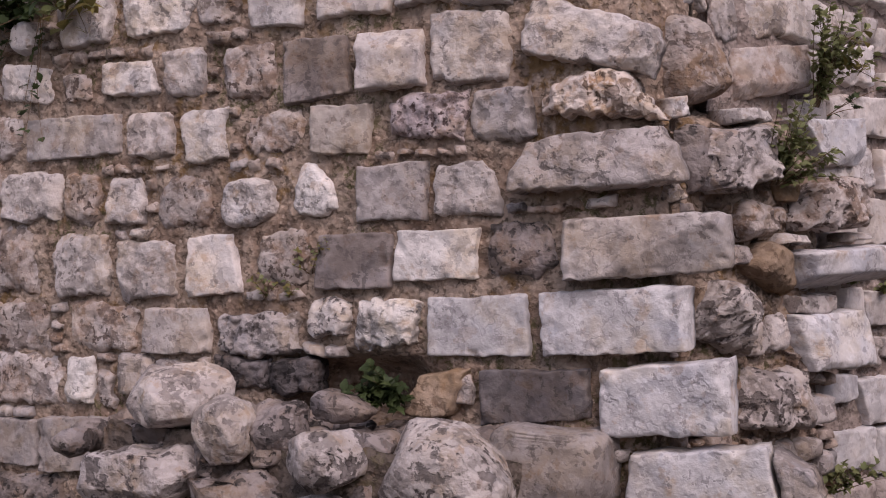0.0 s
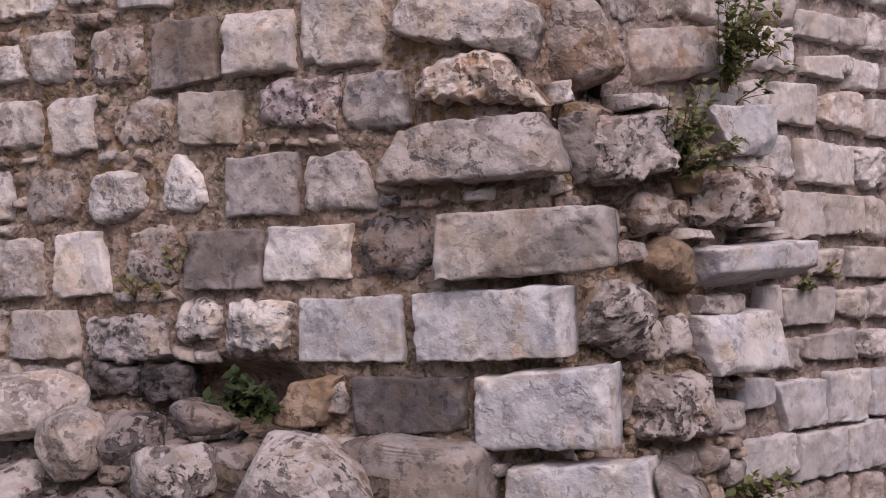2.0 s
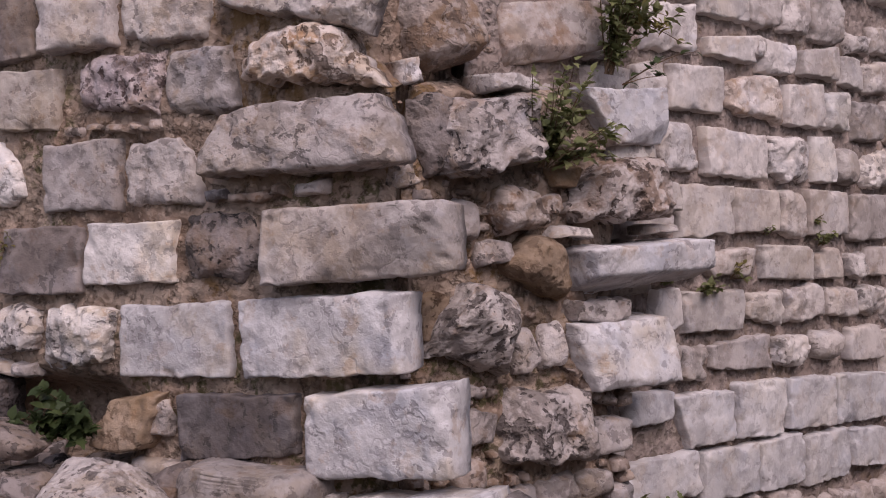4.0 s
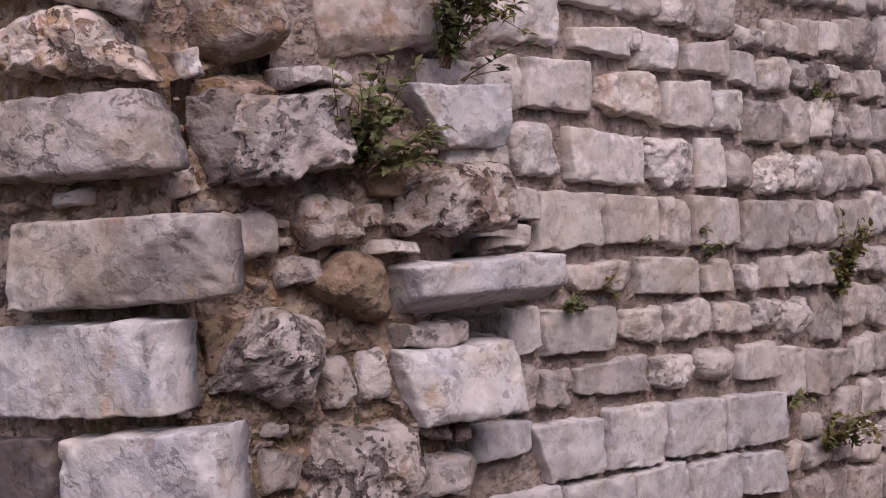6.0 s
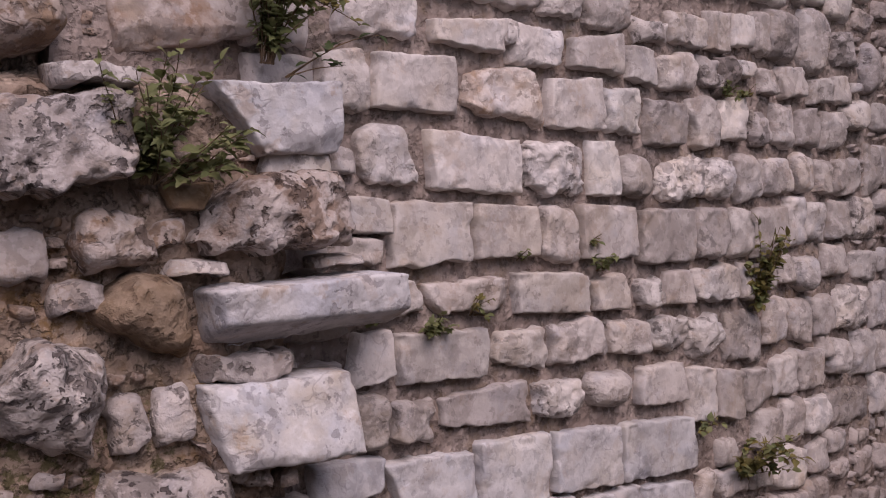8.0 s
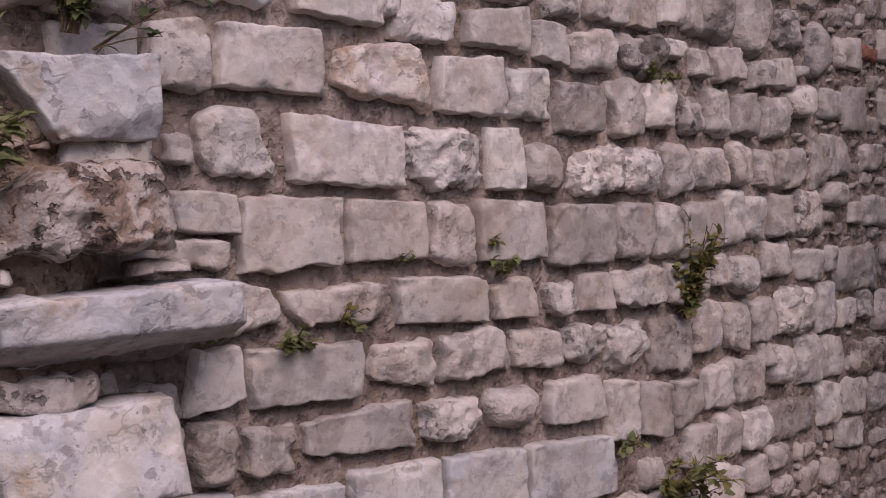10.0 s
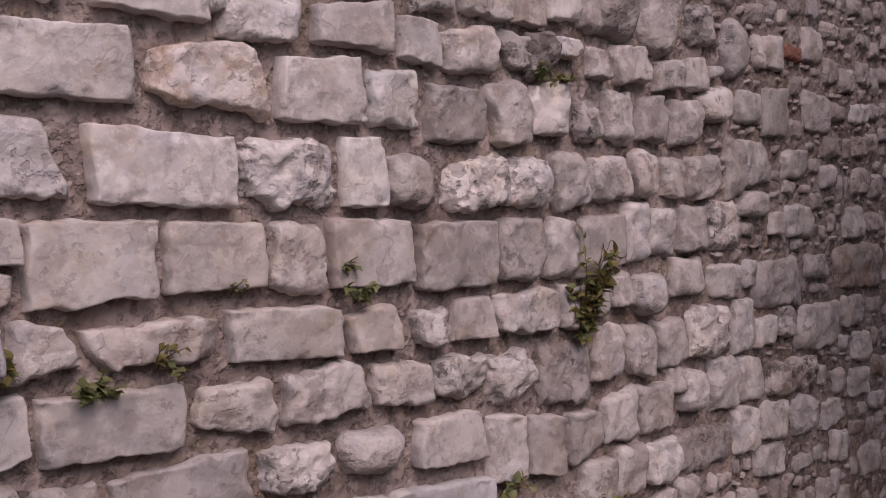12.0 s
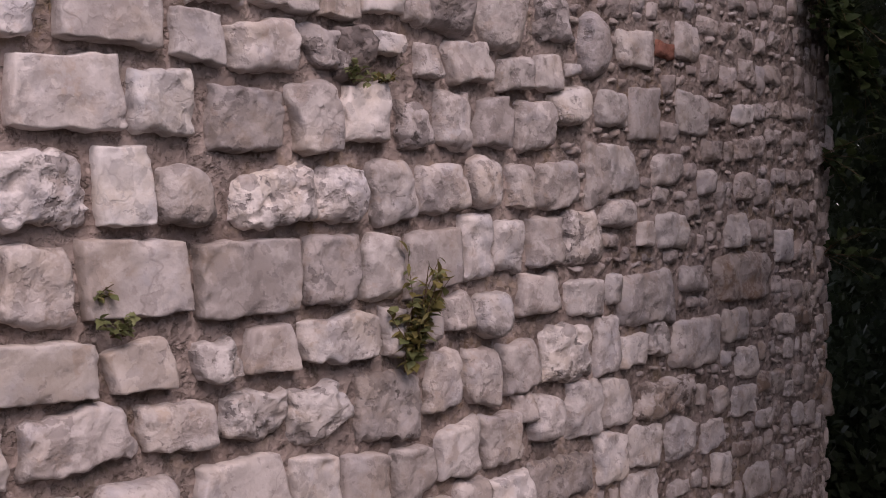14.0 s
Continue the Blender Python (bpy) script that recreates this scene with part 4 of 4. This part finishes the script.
# ledge of loose rubble at the foot of the old wall
LEDGE = Run((-3.0, 5.09), (0.74, 3.3135))
nu, nz = 90, 40
verts, faces = [], []
for j in range(nz + 1):
    for i in range(nu + 1):
        u, t = 2.1 + 1.6 * i / nu, j / nz
        ends = max(0.0, min(1.0, (3.7 - u) / 0.25, (u - 2.1) / 0.2 + 0.1)) ** 0.5
        z = 1.0 * min(1, t / 0.6) - 0.1 * (t < 0.02)
        o = 0.46 if t < 0.6 else 0.46 - 0.66 * (t - 0.6) / 0.4
        bumps = 0.05 * smooth_noise(u * 7, z * 7, o * 7) + 0.03 * smooth_noise(u * 19, z * 19, o * 19)
        p, d, n = LEDGE.at(u)
        q = p + n * (max(-0.2, o * ends) + bumps)
        verts.append((q.x, q.y, z - (0.05 if t > 0.6 else 0) + bumps - 0.12 * (1 - ends)))
for j in range(nz):
    for i in range(nu):
        q = j * (nu + 1) + i
        faces.append((q, q + 1, q + nu + 2, q + nu + 1))
ob = new("ledge_core", mesh_from("ledge_core", verts, faces, SOIL))
ob.parent = WALL_LEFT
tagged(ob, "earthy core of the rubble ledge", kind="stuff")
rng = random.Random(5)
verts, faces = [], []
for _ in range(190):
    u, o = rng.uniform(2.15, 3.55), rng.uniform(-0.12, 0.5)
    size = rng.uniform(0.04, 0.14)
    me = boulder_mesh(size * rng.uniform(1, 1.7), size * rng.uniform(0.6, 1), size, "r", rng.randrange(9999), 3)
    z = 0.955 if o < 0.42 else rng.uniform(0.55, 0.95)
    m = LEDGE.place(u, z, o) @ pose(0, 0, 0, rng.uniform(-20, 20), rng.uniform(-20, 20), rng.uniform(0, 360))
    base = len(verts)
    verts += [tuple(m @ v.co) for v in me.vertices]
    faces += [[q + base for q in f.vertices] for f in me.polygons]
    bpy.data.meshes.remove(me)
ob = new("ledge_rubble", mesh_from("ledge_rubble", verts, faces, stone_material("d", "c")))
ob.parent = WALL_LEFT
tagged(ob, "small loose stones lying on the ledge", kind="stuff")


# ---------------------------------------------------------------- plants
def leaf_mesh(name, material, shape):
    """A folded leaf one unit long: half widths at steps along the midrib."""
    steps = len(shape) + 1
    verts, faces = [(0, 0, 0)], []
    for i, wd in enumerate(shape):
        y = (i + 1) / steps
        dip = -0.25 * y * y
        verts += [(-wd, y, dip + 0.2 * wd), (0, y, dip), (wd, y, dip + 0.2 * wd)]
    verts.append((0, 1, -0.3))
    faces += [(0, 2, 1), (0, 3, 2)]
    for i in range(len(shape) - 1):
        a = 1 + 3 * i
        faces += [(a, a + 1, a + 4, a + 3), (a + 1, a + 2, a + 5, a + 4)]
    a, tip = 1 + 3 * (len(shape) - 1), len(verts) - 1
    faces += [(a, a + 1, tip), (a + 1, a + 2, tip)]
    return mesh_from(name, verts, faces, material)


OVAL, LOBED, NARROW = (0.22, 0.36, 0.34, 0.19), (0.42, 0.24, 0.36, 0.13, 0.12), (0.07, 0.12, 0.10, 0.05)
LEAVES = {
    "green": [leaf_mesh("leaf", LEAF_GREEN, OVAL), leaf_mesh("leaf", LEAF_GREEN, LOBED)],
    "olive": [leaf_mesh("leaf", LEAF_OLIVE, OVAL), leaf_mesh("leaf", LEAF_OLIVE, NARROW), leaf_mesh("leaf", LEAF_GREEN, OVAL)],
    "ivy": [leaf_mesh("leaf", LEAF_IVY, LOBED), leaf_mesh("leaf", LEAF_IVY, OVAL)],
    "grass": [leaf_mesh("leaf", LEAF_OLIVE, NARROW)],
}


def tube(points, r0, r1, sides=5):
    verts, faces = [], []
    for i, p in enumerate(points):
        r = r0 + (r1 - r0) * i / (len(points) - 1)
        ahead = (points[min(i + 1, len(points) - 1)] - points[max(i - 1, 0)]).normalized()
        a = ahead.orthogonal().normalized()
        b = ahead.cross(a)
        verts += [p + (a * math.cos(2 * math.pi * k / sides) + b * math.sin(2 * math.pi * k / sides)) * r for k in range(sides)]
    for i in range(len(points) - 1):
        for k in range(sides):
            q, w = i * sides + k, i * sides + (k + 1) % sides
            faces.append((q, w, w + sides, q + sides))
    return verts, faces


def plant(run, u, z, out, name, label, category, stems, tall, leaves, size, per, kind, seed, heading=(0, 0.5, 1.0), spread=0.6, droop=0.3, group=""):
    """A wall plant: stems that grow from one crevice, each with its leaves. heading: along the wall, out of it, up."""
    rng = random.Random(seed)
    root = tagged(new(name), label, category, group)
    root.matrix_world = run.place(u, z, out)
    for _ in range(stems):
        way = Vector((heading[0] + rng.uniform(-spread, spread), -heading[1] - rng.uniform(-0.3, 0.5) * spread, heading[2] + rng.uniform(-spread, spread) * 0.6)).normalized()
        p, pts = Vector((rng.uniform(-0.02, 0.02), 0.01, 0)), []
        length = tall * rng.uniform(0.5, 1.0)
        for i in range(9):
            pts.append(p.copy())
            way = (way + Vector((rng.uniform(-0.14, 0.14), rng.uniform(-0.12, 0.12), rng.uniform(-0.1, 0.1) - droop * 0.12))).normalized()
            p = p + way * length / 8
        v, f = tube(pts, 0.0022, 0.0009)
        stem = new("stem", mesh_from("stem", v, f, STEM))
        stem.parent = root
        for i in range(per):
            t = rng.uniform(0.12, 1.0) if i else 1.0
            q = t * 8
            a = min(7, int(q))
            at = pts[a].lerp(pts[a + 1], q - a)
            lead = Vector((rng.uniform(-1, 1), rng.uniform(-0.9, 0.25), rng.uniform(-0.35, 0.8))).normalized()
            side = lead.cross(Vector((rng.uniform(-0.4, 0.4), rng.uniform(-0.9, 0.0), 1.0))).normalized()
            up = side.cross(lead)
            s = size * rng.uniform(0.55, 1.15)
            leaf = new("leaf", rng.choice(LEAVES[kind]))
            leaf.parent = root
            leaf.matrix_local = Matrix(((side.x * s, lead.x * s, up.x * s, at.x), (side.y * s, lead.y * s, up.y * s, at.y), (side.z * s, lead.z * s, up.z * s, at.z), (0, 0, 0, 1)))
    return root


plant(BREAK, 0.474, 1.80, 0.05, "wall_shrub", "green leafy shrub rooted above an ochre stone", "plant", 15, 0.34, 0, 0.032, 26, "green", 21, (0.12, 0.35, 1.0), 0.5)
plant(BREAK, 0.50, 1.80, 0.05, "wall_shrub", "leafy sprig reaching out beside the pale slab", "plant", 7, 0.26, 0, 0.042, 11, "green", 22, (0.9, 0.45, 0.7), 0.3)
plant(RIGHT, 0.47, 2.09, 0.10, "creeper", "green creeper filling the cleft between the walls", "plant", 22, 0.40, 0, 0.036, 22, "green", 23, (-0.05, 0.25, 1.0), 0.35, 0.1)
plant(RIGHT, 0.50, 2.26, 0.12, "creeper", "olive creeper tuft hanging out of the cleft", "plant", 8, 0.22, 0, 0.04, 12, "olive", 24, (0.4, 0.5, 0.3), 0.8, 0.6)
plant(RIGHT, 0.52, 2.06, 0.12, "twig", "thin brown twig with a few green leaves", "plant", 3, 0.26, 0, 0.05, 4, "ivy", 25, (0.9, 0.5, 0.55), 0.25, 0.2)
plant(LEFT, 3.13, 1.09, 0.02, "wall_fern", "dark green bush in the hollow above the ledge", "plant", 20, 0.24, 0, 0.040, 24, "ivy", 26, (0.0, 0.9, 0.6), 0.9, 0.5)
plant(LEFT, 1.47, 2.52, 0.03, "ivy", "dark ivy hanging over the old wall", "plant", 18, 0.32, 0, 0.065, 14, "ivy", 27, (-0.2, 0.3, 0.2), 0.9, 0.4)
plant(LEFT, 1.75, 2.56, 0.05, "ivy", "olive green ivy leaves over a pale stone", "plant", 9, 0.22, 0, 0.07, 9, "olive", 28, (0.3, 0.4, -0.3), 0.8, 0.4)
plant(LEFT, 1.58, 2.52, 0.04, "ivy", "long thin ivy strand with few leaves", "plant", 3, 0.55, 0, 0.06, 6, "ivy", 29, (0.02, 0.15, -1.0), 0.12, 0.3)
plant(RIGHT, 0.549, 0.70, 0.10, "wall_shrub", "green weed at the foot of the junction", "plant", 9, 0.22, 0, 0.04, 12, "green", 30, (0.2, 0.5, 0.9), 0.7)
plant(RIGHT, 2.60, 1.40, 0.03, "wall_weed", "tall olive weed growing from a joint", "plant", 14, 0.36, 0, 0.042, 18, "olive", 31, (0.0, 0.25, 1.0), 0.18, 0.0)
plant(RIGHT, 2.50, 0.80, 0.03, "wall_weed", "bushy olive weed in a gap between stones", "plant", 14, 0.28, 0, 0.042, 16, "olive", 32, (0.0, 0.5, 0.9), 0.6)
for u, z, n, tall, size, seed in ((1.19, 1.46, 4, 0.10, 0.03, 33), (1.03, 1.42, 10, 0.08, 0.026, 34), (0.82, 1.46, 7, 0.09, 0.035, 35),
                                  (1.74, 1.57, 6, 0.09, 0.026, 36), (1.675, 1.65, 3, 0.06, 0.022, 37), (1.388, 1.61, 2, 0.06, 0.02, 38),
                                  (2.27, 1.00, 4, 0.10, 0.03, 39), (2.42, 2.17, 8, 0.06, 0.022, 40), (2.52, 2.17, 6, 0.06, 0.022, 41)):
    plant(RIGHT, u, z, 0.02, "small_weed", "small green weed in a joint of the pale wall", "plant", n, tall, 0, size, 8, "olive" if seed % 2 else "green", seed, (0, 0.6, 0.7), 0.9, 0.5, "small weeds in the joints")
for u, z, n, seed in ((2.86, 1.56, 4, 45), (2.80, 1.50, 3, 46), (2.63, 1.41, 7, 47), (2.72, 1.40, 6, 48)):
    plant(LEFT, u, z, 0.01, "dry_weed", "dry brownish weed in a joint of the old wall", "plant", n, 0.11, 0, 0.022, 7, "olive", seed, (0, 0.4, 0.9), 0.6, 0.4, "dry weeds in the old wall")
for u, z, seed in ((5.15, 2.05, 50), (5.22, 1.62, 51), (5.2, 2.75, 52)):
    plant(RIGHT, u, z, 0.02, "ivy", "dark ivy clinging to the far edge of the wall", "plant", 7, 0.3, 0, 0.06, 9, "ivy", seed, (0.4, 0.4, 0.2), 0.9, 0.4, "ivy at the far edge")
for u, z, n, tall, seed in ((4.90, 2.90, 10, 0.42, 53), (5.05, 2.86, 14, 0.50, 54), (5.20, 2.80, 14, 0.52, 55), (5.36, 2.70, 14, 0.55, 56)):
    plant(RIGHT, u, z, 0.06, "ivy", "dark ivy hanging over the wall's far corner", "plant", n, tall, 0, 0.085, 13, "ivy", seed, (0.1, 0.22, -1.0), 0.4, 0.2, "ivy at the far edge")


def tree(x, y, name, label, clumps, trunk_top, seed):
    """A tree or bush in leaf: a tapered trunk with limbs, and a crown of many small leaves in clumps."""
    rng = np.random.default_rng(seed)
    root = tagged(new(name), label, "tree")
    root.location = (x, y, 0)
    v, f = tube([Vector((0.08 * math.sin(i), 0.06 * i, trunk_top * i / 6 - 0.05)) for i in range(7)], 0.16, 0.06, 9)
    ob = new("trunk", mesh_from("trunk", v, f, STEM))
    ob.parent = root
    for cx, cy, cz, r, *_ in clumps:
        v, f = tube([Vector((0, 0, trunk_top * 0.5)).lerp(Vector((cx, cy, cz)), t / 5) + Vector((0, 0, 0.12 * math.sin(t))) for t in range(6)], 0.05, 0.012, 6)
        ob = new("limb", mesh_from("limb", v, f, STEM))
        ob.parent = root
    verts, faces = [], []
    for cx, cy, cz, r, n in clumps:
        way = rng.normal(size=(n, 3))
        way /= np.linalg.norm(way, axis=1)[:, None]
        far = r * rng.uniform(0.25, 1.0, n) ** 0.45 * (1 + 0.25 * np.sin(way[:, 0] * 7 + cx) * np.cos(way[:, 2] * 6))
        at = np.array((cx, cy, cz)) + way * far[:, None] * np.array((1, 1, 0.85))
        lead = rng.normal(size=(n, 3)) + np.array((0, 0, -0.8))
        lead /= np.linalg.norm(lead, axis=1)[:, None]
        side = np.cross(lead, rng.normal(size=(n, 3)))
        side /= np.linalg.norm(side, axis=1)[:, None]
        s = rng.uniform(0.05, 0.11, n)[:, None]
        quad = np.stack((at, at + lead * s * 0.5 + side * s * 0.3, at + lead * s, at + lead * s * 0.5 - side * s * 0.3), 1).reshape(-1, 3)
        base = len(verts)
        verts += quad.tolist()
        faces += [(base + 4 * i, base + 4 * i + 1, base + 4 * i + 2, base + 4 * i + 3) for i in range(n)]
    ob = new("crown", mesh_from("crown", verts, faces, LEAF_SHADED, False))
    ob.parent = root
    return root


tree(7.6, 10.4, "tree", "dark dense broadleaf tree beyond the end of the wall",
     [(0.3, 0.6, 0.8, 1.5, 9000), (0, 0, 1.2, 1.4, 9000), (-0.6, -0.8, 2.6, 1.3, 8000), (0.8, -0.4, 2.4, 1.5, 8000), (0, 0.3, 3.8, 1.5, 7000), (1.4, 0.2, 1.0, 1.2, 5000), (-1.3, -1.6, 4.0, 1.3, 6000)], 4.0, 3)
# the lobes reaching towards -y are out of view, added to dim the wall's end
tree(6.0, 7.6, "tree", "dark leafy tree hanging over the wall's far edge",
     [(-0.45, -0.35, 3.25, 0.5, 2600), (0.2, 0.1, 3.5, 0.75, 3500), (0.7, 0.7, 2.6, 0.7, 3000), (0.6, 0.4, 1.2, 0.75, 3500), (1.3, 1.2, 2.0, 0.9, 4000), (-0.2, 0.2, 4.4, 0.9, 3500), (1.0, -0.9, 3.2, 0.9, 4500), (0.9, -1.6, 4.2, 1.1, 4500), (1.1, -0.8, 1.6, 0.7, 3000), (1.0, 0.9, 0.6, 0.8, 3500), (0.9, 1.6, 0.4, 0.8, 3500)], 3.2, 4)
tree(10.5, 12.5, "tree", "dark distant bush behind the wall",
     [(0, 0, 1.3, 1.9, 7000), (-0.5, 0, 3.4, 1.9, 7000), (1.2, -0.5, 2.4, 1.8, 6000), (-2.0, 1.0, 1.5, 1.8, 9000), (-2.2, 1.0, 3.6, 1.9, 9000), (-1.0, 2.2, 1.6, 2.0, 9000), (-1.2, 2.2, 4.2, 2.1, 9000), (-2.6, 2.0, 5.4, 2.0, 8000), (-3.2, 1.4, 2.6, 1.7, 8000)], 3.0, 5)
# never in view: added so its crown blocks sun and sky from the far end
tree(6.4, 2.7, "tree", "unseen tree added to shade the far end of the wall",
     [(-0.2, 1.2, 4.8, 1.4, 5000), (0.5, 0.4, 5.0, 1.5, 5000), (-0.2, 0.3, 6.4, 1.4, 4000), (0.3, 2.2, 3.4, 1.3, 5000), (0.7, 2.9, 2.2, 1.0, 4000), (0.2, 2.3, 1.1, 0.9, 3500), (0.9, 3.2, 0.9, 0.9, 3500), (-0.2, 1.4, 0.8, 0.8, 3000), (-0.5, 2.5, 0.7, 0.75, 3500), (-1.6, 2.0, 2.7, 0.6, 2600)], 4.5, 6)
tree(6.0, 8.7, "bush", "low dark bush beyond the end of the wall",
     [(-0.1, -0.1, 0.4, 0.7, 4000), (0.45, 0.5, 0.5, 0.8, 4000), (-0.35, -0.45, 0.3, 0.5, 2500), (0.6, -0.2, 0.35, 0.7, 3000)], 0.6, 7)
